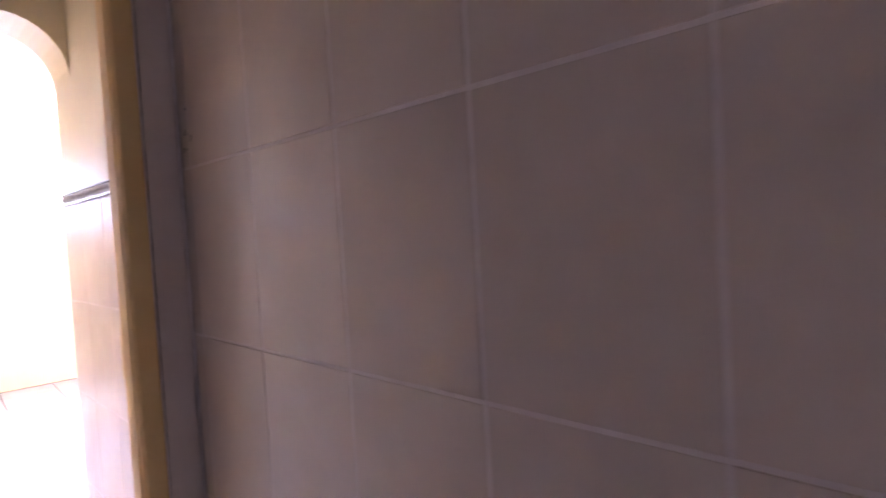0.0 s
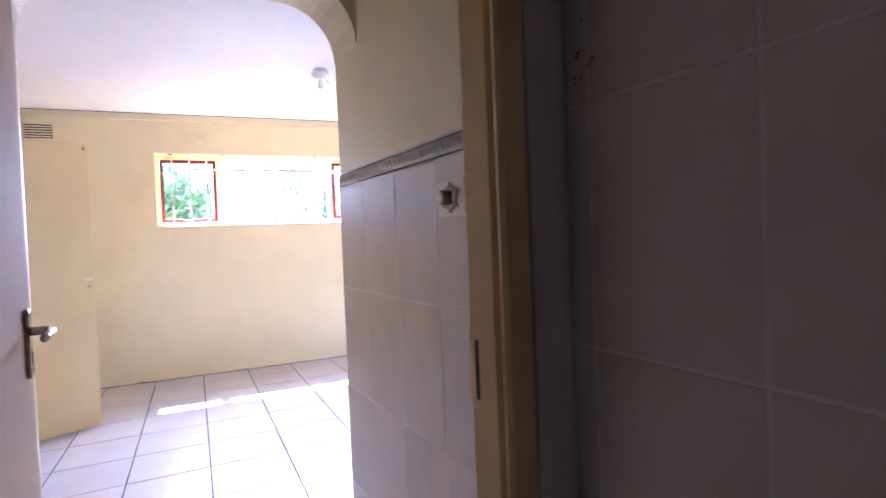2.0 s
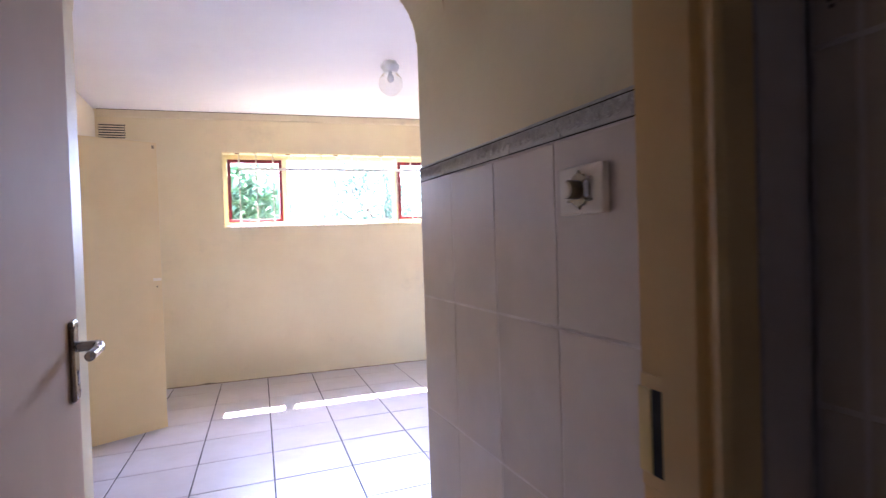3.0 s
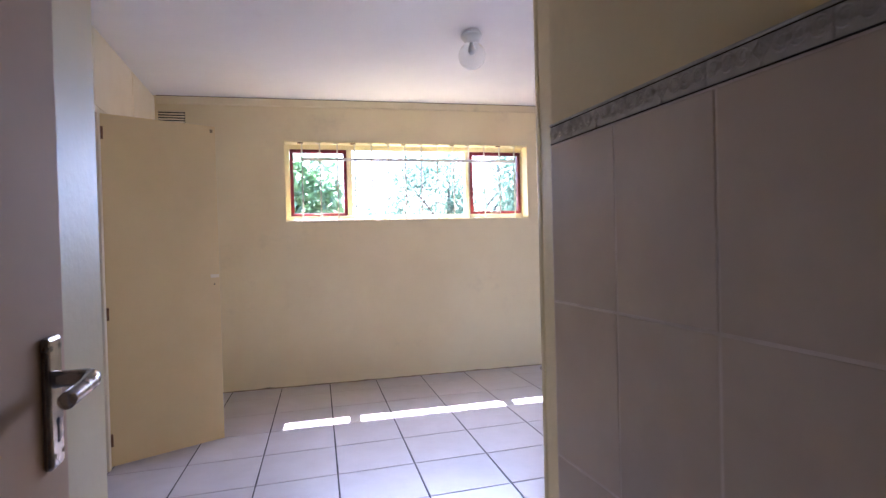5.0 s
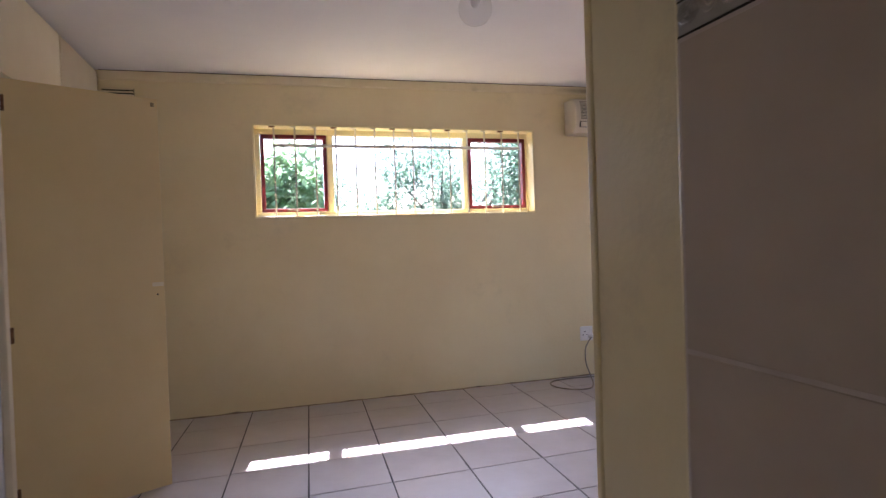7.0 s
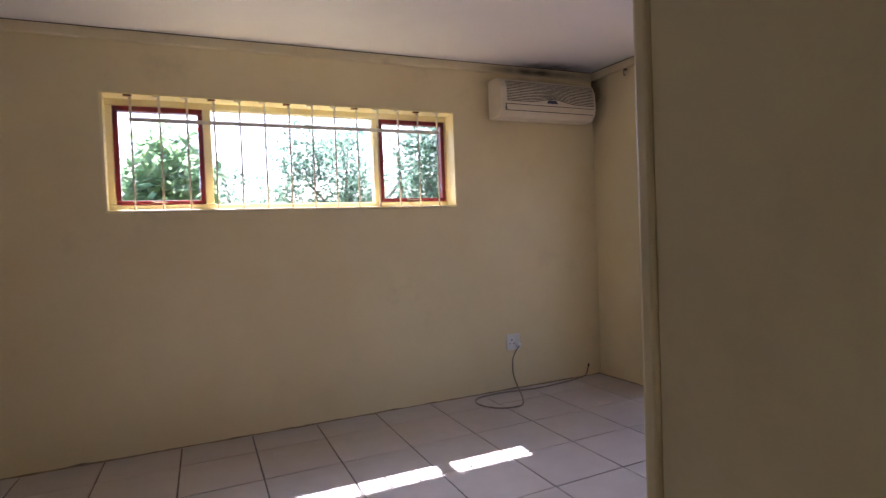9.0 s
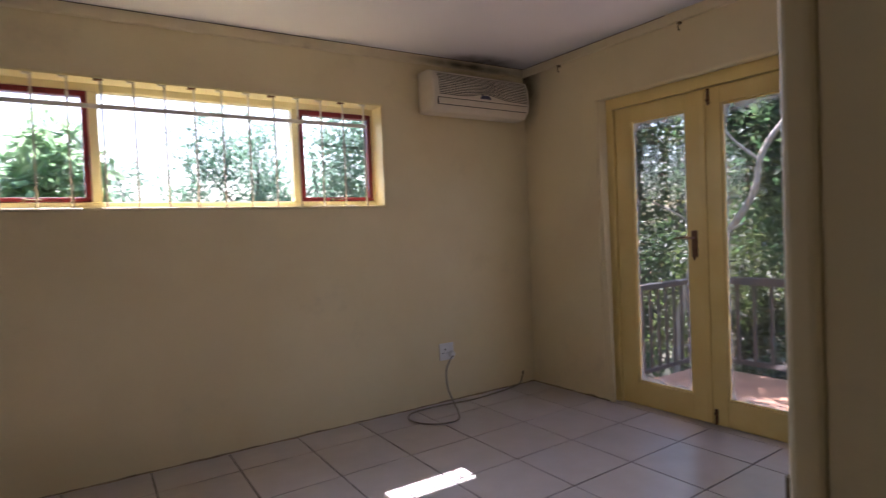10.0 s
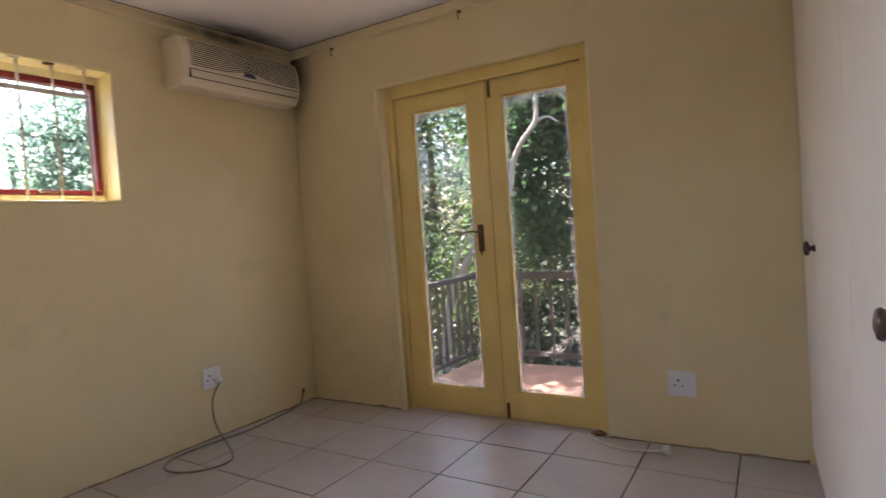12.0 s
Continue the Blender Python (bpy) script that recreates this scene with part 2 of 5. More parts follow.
def glass(name, haze=0.0):
    m, nt, bsdf = mat_base(name)
    N, L = nt.nodes, nt.links
    N.remove(bsdf)
    gl = N.new("ShaderNodeBsdfGlossy"); gl.inputs["Roughness"].default_value = 0.01
    tp = N.new("ShaderNodeBsdfTransparent"); tp.inputs["Color"].default_value = (0.93, 0.95, 0.94, 1)
    # mirror share of one face: 5.5 % straight on, rising steeply at a grazing view
    lw = N.new("ShaderNodeLayerWeight"); lw.inputs["Blend"].default_value = 0.5
    pw = N.new("ShaderNodeMath"); pw.operation = "POWER"; pw.inputs[1].default_value = 5.0
    L.new(lw.outputs["Facing"], pw.inputs[0])
    fr = N.new("ShaderNodeMath"); fr.operation = "MULTIPLY_ADD"; fr.inputs[1].default_value = 0.9; fr.inputs[2].default_value = 0.055
    L.new(pw.outputs[0], fr.inputs[0])
    sh = N.new("ShaderNodeMixShader")
    L.new(fr.outputs[0], sh.inputs[0]); L.new(tp.outputs[0], sh.inputs[1]); L.new(gl.outputs[0], sh.inputs[2])
    out = sh.outputs[0]
    if haze:
        # grime and old paint spread that gather along the edges of the pane
        tc = N.new("ShaderNodeTexCoord")
        sep = N.new("ShaderNodeSeparateXYZ"); L.new(tc.outputs["Generated"], sep.inputs[0])
        def edge(sock, width):
            a = N.new("ShaderNodeMath"); a.operation = "PINGPONG"; a.inputs[1].default_value = 0.5
            L.new(sock, a.inputs[0])
            r = N.new("ShaderNodeMapRange"); r.inputs["From Max"].default_value = width; r.inputs["To Min"].default_value = 1; r.inputs["To Max"].default_value = 0
            L.new(a.outputs[0], r.inputs["Value"])
            return r.outputs[0]
        e1, e2 = edge(sep.outputs["Y"], 0.12), edge(sep.outputs["Z"], 0.045)
        ad = N.new("ShaderNodeMath"); ad.operation = "ADD"; L.new(e1, ad.inputs[0]); L.new(e2, ad.inputs[1])
        nz = N.new("ShaderNodeTexNoise"); nz.inputs["Scale"].default_value = 9; nz.inputs["Detail"].default_value = 5
        L.new(tc.outputs["Object"], nz.inputs["Vector"])
        mu = N.new("ShaderNodeMath"); mu.operation = "MULTIPLY"; L.new(ad.outputs[0], mu.inputs[0]); L.new(nz.outputs["Fac"], mu.inputs[1])
        cl = N.new("ShaderNodeMapRange"); cl.inputs["From Min"].default_value = 0.12; cl.inputs["From Max"].default_value = 0.75; cl.inputs["To Max"].default_value = haze; cl.inputs["To Min"].default_value = 0.015
        L.new(mu.outputs[0], cl.inputs["Value"])
        df = N.new("ShaderNodeBsdfDiffuse"); df.inputs["Color"].default_value = (0.75, 0.74, 0.70, 1)
        tl = N.new("ShaderNodeBsdfTranslucent"); tl.inputs["Color"].default_value = (0.75, 0.76, 0.74, 1)
        dm = N.new("ShaderNodeMixShader"); dm.inputs[0].default_value = 0.5; L.new(df.outputs[0], dm.inputs[1]); L.new(tl.outputs[0], dm.inputs[2])
        s2 = N.new("ShaderNodeMixShader")
        L.new(cl.outputs[0], s2.inputs[0]); L.new(out, s2.inputs[1]); L.new(dm.outputs[0], s2.inputs[2])
        out = s2.outputs[0]
    L.new(out, N["Material Output"].inputs["Surface"])
    return m


M_GLASS = glass("window_glass")
M_DOORGLASS = glass("smudged_door_glass", 0.8)


# ---- mesh helpers ----
def finish(bm, name, smooth=False):
    bmesh.ops.recalc_face_normals(bm, faces=bm.faces)
    me = bpy.data.meshes.new(name)
    bm.to_mesh(me)
    bm.free()
    if smooth:
        for p in me.polygons:
            p.use_smooth = True
    return me


def link(ob, parent):
    if parent:
        ob.parent = parent
        ob.matrix_parent_inverse = parent.matrix_basis.inverted()
    return ob


def part(name, bm, material, parent=None, label="", smooth=False):
    me = finish(bm, name, smooth) if isinstance(bm, bmesh.types.BMesh) else bm
    if not me.materials:
        me.materials.append(material)
    ob = link(new(name, me), parent)
    if label:
        tagged(ob, label)
    return ob


def thing(name, loc, label, category, group=""):
    ob = new(name)
    ob.empty_display_size = 0.05
    ob.matrix_basis = Matrix.Translation(loc)
    return tagged(ob, label, category, group)


def setting(name, bm, material, label, category, bevel=0.0):
    ob = part(name, bm, material)
    tagged(ob, label, category, kind="structure")
    if bevel:
        md = ob.modifiers.new("soft_edges", "BEVEL")
        md.width, md.segments, md.limit_method = bevel, 3, "ANGLE"
    return ob


def B():
    return bmesh.new()


def box(bm, x0, x1, y0, y1, z0, z1, bev=0.0, seg=2, m=None):
    r = bmesh.ops.create_cube(bm, size=1.0)
    vs = r["verts"]
    for v in vs:
        v.co = Vector((x0 + (v.co.x + 0.5) * (x1 - x0), y0 + (v.co.y + 0.5) * (y1 - y0), z0 + (v.co.z + 0.5) * (z1 - z0)))
        if m:
            v.co = m @ v.co
    if bev:
        es = list({e for v in vs for e in v.link_edges})
        bmesh.ops.bevel(bm, geom=es, offset=bev, segments=seg, affect="EDGES", profile=0.5)
    return bm


def tube(bm, pts, radii, seg=8, cap=True):
    pts = [Vector(p) for p in pts]
    if not hasattr(radii, "__len__"):
        radii = [radii] * len(pts)
    rings, side = [], None
    for i, p in enumerate(pts):
        d = (pts[min(i + 1, len(pts) - 1)] - pts[max(i - 1, 0)]).normalized()
        if side is None:
            side = d.orthogonal().normalized()
        side = (side - d * side.dot(d)).normalized()
        up = d.cross(side)
        rings.append([bm.verts.new(p + radii[i] * (math.cos(a) * side + math.sin(a) * up)) for a in (2 * math.pi * k / seg for k in range(seg))])
    for a, b in zip(rings, rings[1:]):
        for k in range(seg):
            bm.faces.new((a[k], a[(k + 1) % seg], b[(k + 1) % seg], b[k]))
    if cap:
        bm.faces.new(rings[0]); bm.faces.new(rings[-1])
    return bm


def lathe(bm, profile, m=None, seg=20):
    """profile: (radius, height) from one end to the other, turned about z."""
    rings = []
    for r, h in profile:
        ring = [Vector((r * math.cos(2 * math.pi * k / seg), r * math.sin(2 * math.pi * k / seg), h)) for k in range(seg)]
        rings.append([bm.verts.new(m @ c if m else c) for c in ring])
    for a, b in zip(rings, rings[1:]):
        for k in range(seg):
            bm.faces.new((a[k], a[(k + 1) % seg], b[(k + 1) % seg], b[k]))
    bm.faces.new(rings[0]); bm.faces.new(rings[-1])
    return bm


def smooth_line(pts, n=6):
    """Catmull-Rom line through the points."""
    P = [Vector(p) for p in pts]
    P = [2 * P[0] - P[1]] + P + [2 * P[-1] - P[-2]]
    out = []
    for i in range(1, len(P) - 2):
        for k in range(n):
            t = k / n
            a, b, c, d = P[i - 1], P[i], P[i + 1], P[i + 2]
            out.append(0.5 * ((2 * b) + (c - a) * t + (2 * a - 5 * b + 4 * c - d) * t * t + (3 * b - a - 3 * c + d) * t ** 3))
    return out + [P[-2]]


def walls(bm, us, zs, holes, put, d0, d1):
    """A wall of cells between the breaks us and zs, without the cells in holes; put(u, z, d) gives the place."""
    cache = {}
    def v(i, j, d):
        if (i, j, d) not in cache:
            cache[i, j, d] = bm.verts.new(put(us[i], zs[j], d))
        return cache[i, j, d]
    solid = {(i, j) for i in range(len(us) - 1) for j in range(len(zs) - 1)} - set(holes)
    for i, j in solid:
        for d in (d0, d1):
            bm.faces.new((v(i, j, d), v(i + 1, j, d), v(i + 1, j + 1, d), v(i, j + 1, d)))
        for (a, b), nb in (((i, j), (i + 1, j)), (i, j - 1)), (((i, j + 1), (i + 1, j + 1)), (i, j + 1)), (((i, j), (i, j + 1)), (i - 1, j)), (((i + 1, j), (i + 1, j + 1)), (i + 1, j)):
            if nb not in solid:
                bm.faces.new((v(*a, d0), v(*b, d0), v(*b, d1), v(*a, d1)))
    return bm


tile_meshes = {}


def piece(name, w, h, d, material, parent, m, chamfer=0.0015):
    """One tile: w by h, standing d proud of its bed; m takes (along, up, out) to the world."""
    key = (name, round(w, 4), round(h, 4), round(d, 4))
    if key not in tile_meshes:
        bm = B()
        lo = [bm.verts.new((x, y, 0)) for x, y in ((-w / 2, -h / 2), (w / 2, -h / 2), (w / 2, h / 2), (-w / 2, h / 2))]
        mid = [bm.verts.new((v.co.x, v.co.y, d - chamfer)) for v in lo]
        c = chamfer
        hi = [bm.verts.new((v.co.x - math.copysign(c, v.co.x), v.co.y - math.copysign(c, v.co.y), d)) for v in lo]
        for a, b in ((lo, mid), (mid, hi)):
            for k in range(4):
                bm.faces.new((a[k], a[(k + 1) % 4], b[(k + 1) % 4], b[k]))
        bm.faces.new(hi)
        me = finish(bm, name)
        me.materials.append(material)
        tile_meshes[key] = me
    ob = new(name, tile_meshes[key])
    ob.matrix_basis = m
    return link(ob, parent)


def basis(u, v, n, at):
    m = Matrix((u, v, n)).transposed().to_4x4()
    m.translation = at
    return m


def tile_field(name, u_lines, v_lines, gap, d, material, parent, place, u, v, n):
    """Tiles between successive lines; place(u, v) gives the world point of a tile's middle on its bed."""
    for a, b in zip(u_lines, u_lines[1:]):
        for c, e in zip(v_lines, v_lines[1:]):
            if b - a < 0.02 or e - c < 0.02:
                continue
            tilt = Matrix.Rotation(random.uniform(-0.0025, 0.0025), 4, "X") @ Matrix.Rotation(random.uniform(-0.0025, 0.0025), 4, "Y")
            piece(name, b - a - gap, e - c - gap, d, material, parent, basis(u, v, n, place((a + b) / 2, (c + e) / 2)) @ tilt)


def lines(lo, hi, start, step):
    """lo, the grid lines start + k * step that lie between, hi."""
    k = math.ceil((lo - start) / step + 1e-6)
    out = [lo]
    while start + k * step < hi - 1e-6:
        out.append(start + k * step)
        k += 1
    return out + [hi]


# ---- large structure ----
ZC_E, ZC_W = 2.488, 2.443          # the ceiling falls a little to the west
TOP = 2.60


def zc(x):
    return ZC_E + (ZC_W - ZC_E) * (-x / 4.52)


# floor bed over the bedroom, lobby and bathroom
bm = box(B(), -6.1, 0.22, -7.5, 0.22, -0.30, -0.004)
floor = setting("floor", bm, M_FGROUT, "dark grout bed of the tiled floor", "floor")

# north wall with the long high window
WX0, WX1, WZ0, WZ1 = -3.520, -1.288, 1.416, 2.098
bm = walls(B(), [-6.1, WX0, WX1, 0.22], [-0.3, WZ0, WZ1, TOP], [(1, 1)], lambda u, z, d: (u, d, z), 0.0, 0.22)
wall_north = setting("wall_north", bm, M_WALL, "cream painted plaster wall with a long high window", "wall", 0.010)
# east wall with the glazed double door
DY0, DY1, DZ = -2.116, -0.770, 2.090
bm = walls(B(), [-7.5, DY0, DY1 + 0.038, -0.0005], [-0.3, -0.002, DZ, TOP], [(1, 1)], lambda u, z, d: (d, u, z), 0.0, 0.22)
wall_east = setting("wall_east", bm, M_WALL, "cream painted plaster wall with glazed double doors", "wall", 0.014)
bm = B()
sec = [[(0.0, DY1 + 0.037), (0.0, DY1 + o), (0.012, DY1 + o - 0.004), (0.049, DY1 - 0.002), (0.215, DY1 - 0.002), (0.215, DY1 + 0.037)] for o in (-0.036, 0.034)]
rows = [[bm.verts.new((x, y, z)) for x, y in q] for q, z in zip(sec, (-0.002, DZ + 0.004))]
for k in range(6):
    bm.faces.new((rows[0][k], rows[0][(k + 1) % 6], rows[1][(k + 1) % 6], rows[1][k]))
bm.faces.new(rows[0]); bm.faces.new(rows[1])
part("plaster_edge", bm, M_WALL, wall_east, "plaster edge of the door reveal, out of plumb")
# wardrobe recess closing wall behind the wardrobe, lobby east wall, arch
bm = box(B(), -2.722, -0.001, -4.02, -3.90, -0.3, TOP)
setting("wall_south", bm, M_WALL, "cream painted wall behind the wardrobe", "wall")
bm = box(B(), -2.952, -2.724, -5.108, -3.876, -0.3, TOP)
wall_lobby_east = setting("wall_lobby_east", bm, M_WALL, "cream lobby wall tiled up to a slate border", "wall", 0.006)
bm = box(B(), -4.02, -3.902, -5.108, -3.876, -0.3, TOP)
setting("wall_lobby_west", bm, M_WALL, "plain pale plaster wall of the lobby", "wall", 0.006)
bm = box(B(), -4.62, -4.021, -4.0, -3.876, -0.3, TOP)
setting("wall_south_west", bm, M_WALL, "cream painted plaster wall beside the arch", "wall")


def arch_header():
    """The wall above the opening, with rounded lower corners."""
    bm = B()
    x0, x1, zt, r = -3.901, -2.953, 2.078, 0.20
    prof = [(x0, TOP), (x0, zt - r)]
    prof += [(x0 + r - r * math.cos(a), zt - r + r * math.sin(a)) for a in (math.pi / 2 * k / 10 for k in range(1, 11))]
    prof += [(x1 - r + r * math.sin(a), zt - r + r * math.cos(a)) for a in (math.pi / 2 * k / 10 for k in range(0, 11))]
    prof += [(x1, TOP)]
    prof = prof[1:-1]
    rows = [[bm.verts.new((x, y, z)) for x, z in prof] + [bm.verts.new((x, y, TOP)) for x, z in prof] for y in (-4.125, -3.876)]
    n = len(prof)
    for a in rows:
        for k in range(n - 1):
            bm.faces.new((a[k], a[k + 1], a[n + k + 1], a[n + k]))
    a, b = rows
    for k in range(n - 1):
        bm.faces.new((a[k], a[k + 1], b[k + 1], b[k]))
        bm.faces.new((a[n + k], a[n + k + 1], b[n + k + 1], b[n + k]))
    bm.faces.new((a[0], a[n], b[n], b[0]))
    bm.faces.new((a[n - 1], a[2 * n - 1], b[2 * n - 1], b[n - 1]))
    return bm


setting("wall_arch", arch_header(), M_WALL, "cream plaster arch head with rounded corners", "wall")

# wall between lobby and bathroom, with its doorway
bm = walls(B(), [-4.9, -3.899, -3.081, -2.724], [-0.3, 0.0, 2.06, TOP], [(1, 1)], lambda u, z, d: (u, d, z), -5.228, -5.110)
wall_bath_north = setting("wall_bath_north", bm, M_GROUT, "bathroom wall with a doorway", "wall")
bm = box(B(), -2.997, -2.726, -7.5, -5.230, -0.3, TOP)
wall_bath_east = setting("wall_bath_east", bm, M_GROUT, "bathroom wall covered in lilac-grey tiles", "wall")
bm = box(B(), -5.0, -2.998, -7.5, -7.38, -0.3, TOP)
setting("wall_bath_south", bm, M_WTILE, "plain wall closing the bathroom", "wall")
bm = box(B(), -5.0, -4.9, -7.378, -5.1, -0.3, TOP)
setting("wall_bath_west", bm, M_WTILE, "plain wall closing the bathroom", "wall")

# west side: wall with the doorway to the tiled side room
bm = walls(B(), [-4.0, -2.36, -1.585, -0.001], [-0.3, 0.0, 1.955, TOP], [(1, 1)], lambda u, z, d: (d, u, z), -4.625, -4.535)
wall_west = setting("wall_west", bm, M_UPPER, "ivory painted wall with a narrow doorway", "wall")
bm = box(B(), -6.1, -4.627, -1.535, -1.42, -0.3, TOP)
wall_side_north = setting("wall_side_north", bm, M_GROUT, "tiled wall of the side room", "wall")
bm = box(B(), -6.1, -4.627, -3.1, -3.0, -0.3, TOP)
setting("wall_side_south", bm, M_WALL, "plain wall closing the side room", "wall")
bm = walls(B(), [-2.998, -2.6, -1.9, -1.537], [-0.3, 1.3, 2.0, TOP], [(1, 1)], lambda u, z, d: (d, u, z), -6.1, -6.0)
setting("wall_side_west", bm, M_WALL, "plain wall closing the side room", "wall")

# ceiling, a single sheet that falls slightly to the west
bm = B()
lo = [bm.verts.new((x, y, zc(x))) for x, y in ((-6.1, -7.5), (0.21, -7.5), (0.21, 0.21), (-6.1, 0.21))]
hi = [bm.verts.new((v.co.x, v.co.y, 2.58)) for v in lo]
bm.faces.new(lo); bm.faces.new(hi)
for k in range(4):
    bm.faces.new((lo[k], lo[(k + 1) % 4], hi[(k + 1) % 4], hi[k]))
setting("ceiling", bm, M_CEIL, "flat white painted ceiling", "ceiling")


def cornice(p0, p1, inward):
    """A flat board cornice with a small bottom bead, between two points on the wall line."""
    bm = B()
    p0, p1, q = Vector(p0), Vector(p1), Vector(inward)
    prof = [(0.001, 0.0), (0.016, 0.0), (0.016, -0.058), (0.009, -0.066), (0.001, -0.066)]
    rows = [[bm.verts.new((p + q * d).to_3d() + Vector((0, 0, zc(p.x) + h))) for d, h in prof] for p in (p0, p1)]
    n = len(prof)
    for k in range(n):
        bm.faces.new((rows[0][k], rows[0][(k + 1) % n], rows[1][(k + 1) % n], rows[1][k]))
    bm.faces.new(rows[0]); bm.faces.new(rows[1])
    return bm


def ceiling_gap(bm, p0, p1, inward):
    """Dark strip that paints the shade in the gap between cornice and ceiling."""
    rows = [[bm.verts.new((p + Vector(inward) * d).to_3d() + Vector((0, 0, zc(p.x) + h))) for d, h in ((0.010, -0.0006), (0.0172, -0.0006), (0.0172, -0.0046), (0.010, -0.0046))] for p in (Vector(p0), Vector(p1))]
    for k in range(4):
        bm.faces.new((rows[0][k], rows[0][(k + 1) % 4], rows[1][(k + 1) % 4], rows[1][k]))
    bm.faces.new(rows[0]); bm.faces.new(rows[1])
    return bm


trim_n = setting("trim_north", cornice((-4.50, 0.0), (0.0, 0.0), (0, -1)), M_CORNICE, "cream board cornice under the ceiling", "cornice")
trim_e = setting("trim_east", cornice((0.0, -0.017), (0.0, -3.05), (-1, 0)), M_CORNICE, "cream board cornice under the ceiling", "cornice")

part("crack_line", ceiling_gap(B(), (-4.50, 0.0), (-0.02, 0.0), (0, -1)), M_MOULD_GAP, trim_n, "dark strip painted as the shadow gap under the ceiling")
part("crack_line", ceiling_gap(B(), (0.0, -0.02), (0.0, -1.3), (-1, 0)), M_MOULD_GAP, trim_e, "dark strip painted as the shadow gap under the ceiling")

# roof with its eaves
bm = box(B(), -6.6, 0.70, -8.0, 0.715, TOP + 0.002, TOP + 0.12)
setting("roof", bm, M_ROOF, "flat roof sheet with overhanging eaves", "roof")


# ---- window ----
def member(bm, x0, x1, z0, z1, y0=0.135, y1=0.20, bev=0.004):
    return box(bm, x0, x1, y0, y1, z0, z1, bev, 1)


WF0, WF1 = 1.462, 2.052            # bottom and top of the glazed openings
window = thing("window_1", (-2.41, 0.15, WZ0), "long yellow timber window with two maroon side sashes", "window")
window["kind"] = "structure"
bm = B()
member(bm, WX0, WX1, WZ0, WF0)
member(bm, WX0, WX1, WF1, WZ1)
for a, b in ((WX0, -3.477), (-2.982, -2.934), (-1.868, -1.825), (-1.306, WX1)):
    member(bm, a, b, WF0, WF1)
part("window_frame", bm, M_WYELLOW, window)
part("window_sill", box(B(), WX0 + 0.001, WX1 - 0.001, -0.004, 0.134, WZ0 - 0.004, WZ0 + 0.008, 0.003), M_WYELLOW, window)
# painted reveal round the opening
part("reveal_lining", box(B(), WX0 - 0.002, WX0 + 0.006, -0.002, 0.134, WZ0 + 0.009, WZ1 - 0.008, 0.002), M_WYELLOW, window, "yellow painted window reveal")
part("reveal_lining", box(B(), WX1 - 0.006, WX1 + 0.002, -0.002, 0.134, WZ0 + 0.009, WZ1 - 0.008, 0.002), M_WYELLOW, window, "yellow painted window reveal")
part("reveal_lining", box(B(), WX0 - 0.001, WX1 + 0.001, -0.002, 0.134, WZ1 - 0.007, WZ1 + 0.003, 0.002), M_WYELLOW, window, "yellow painted window reveal")


def sash(x0, x1):
    z0, z1 = WF0 + 0.002, WF1 - 0.002
    bm = B()
    for a, b, c, d in ((x0, x1, z0, z0 + 0.024), (x0, x1, z1 - 0.030, z1), (x0, x0 + 0.028, z0 + 0.024, z1 - 0.03), (x1 - 0.028, x1, z0 + 0.024, z1 - 0.03)):
        box(bm, a, b, 0.130, 0.185, c, d, 0.003, 1)
    s = part("sash", bm, M_MAROON, window, "maroon painted opening sash")
    g = part("pane", box(B(), x0 + 0.026, x1 - 0.026, 0.156, 0.160, z0 + 0.022, z1 - 0.028), M_GLASS, s)
    g.visible_shadow = False
    xm = (x0 + x1) / 2
    bm = box(B(), xm - 0.05, xm + 0.03, 0.112, 0.124, z0 + 0.006, z0 + 0.014, 0.003, 1)
    lathe(bm, [(0.010, 0), (0.010, 0.012), (0.006, 0.016)], pose(xm - 0.05, 0.130, z0 + 0.01, 90), 10)
    part("stay", bm, M_BRASS, s, "small brass casement stay")


sash(-3.475, -2.984)
sash(-1.823, -1.308)
g = part("pane", box(B(), -2.936, -1.866, 0.164, 0.168, WF0 - 0.002, WF1 + 0.002), M_GLASS, window)
g.visible_shadow = False

bars = thing("burglar_bars", (-2.41, 0.02, WZ0), "cream painted steel burglar bars across the window", "burglar bars")
BAR_X = [-3.375 + 0.1507 * k for k in range(14)]
for k, x in enumerate(BAR_X):
    lean = 0.003 * math.sin(k * 2.3)
    # lower length coloured dark as if against the light, top end left cream
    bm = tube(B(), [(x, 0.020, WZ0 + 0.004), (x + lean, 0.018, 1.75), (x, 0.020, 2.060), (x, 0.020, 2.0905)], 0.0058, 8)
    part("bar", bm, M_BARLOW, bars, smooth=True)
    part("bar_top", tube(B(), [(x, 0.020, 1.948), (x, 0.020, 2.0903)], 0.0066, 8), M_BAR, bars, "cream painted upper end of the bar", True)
    part("fixing", box(B(), x - 0.034, x + 0.010, 0.006, 0.032, 2.083, 2.0915, 0.002, 1), M_BAR if k % 3 else M_RUST, bars)
part("rail", box(B(), BAR_X[0] - 0.01, BAR_X[-1] + 0.01, 0.006, 0.012, 1.936, 1.960, 0.002, 1), M_BAR, bars)

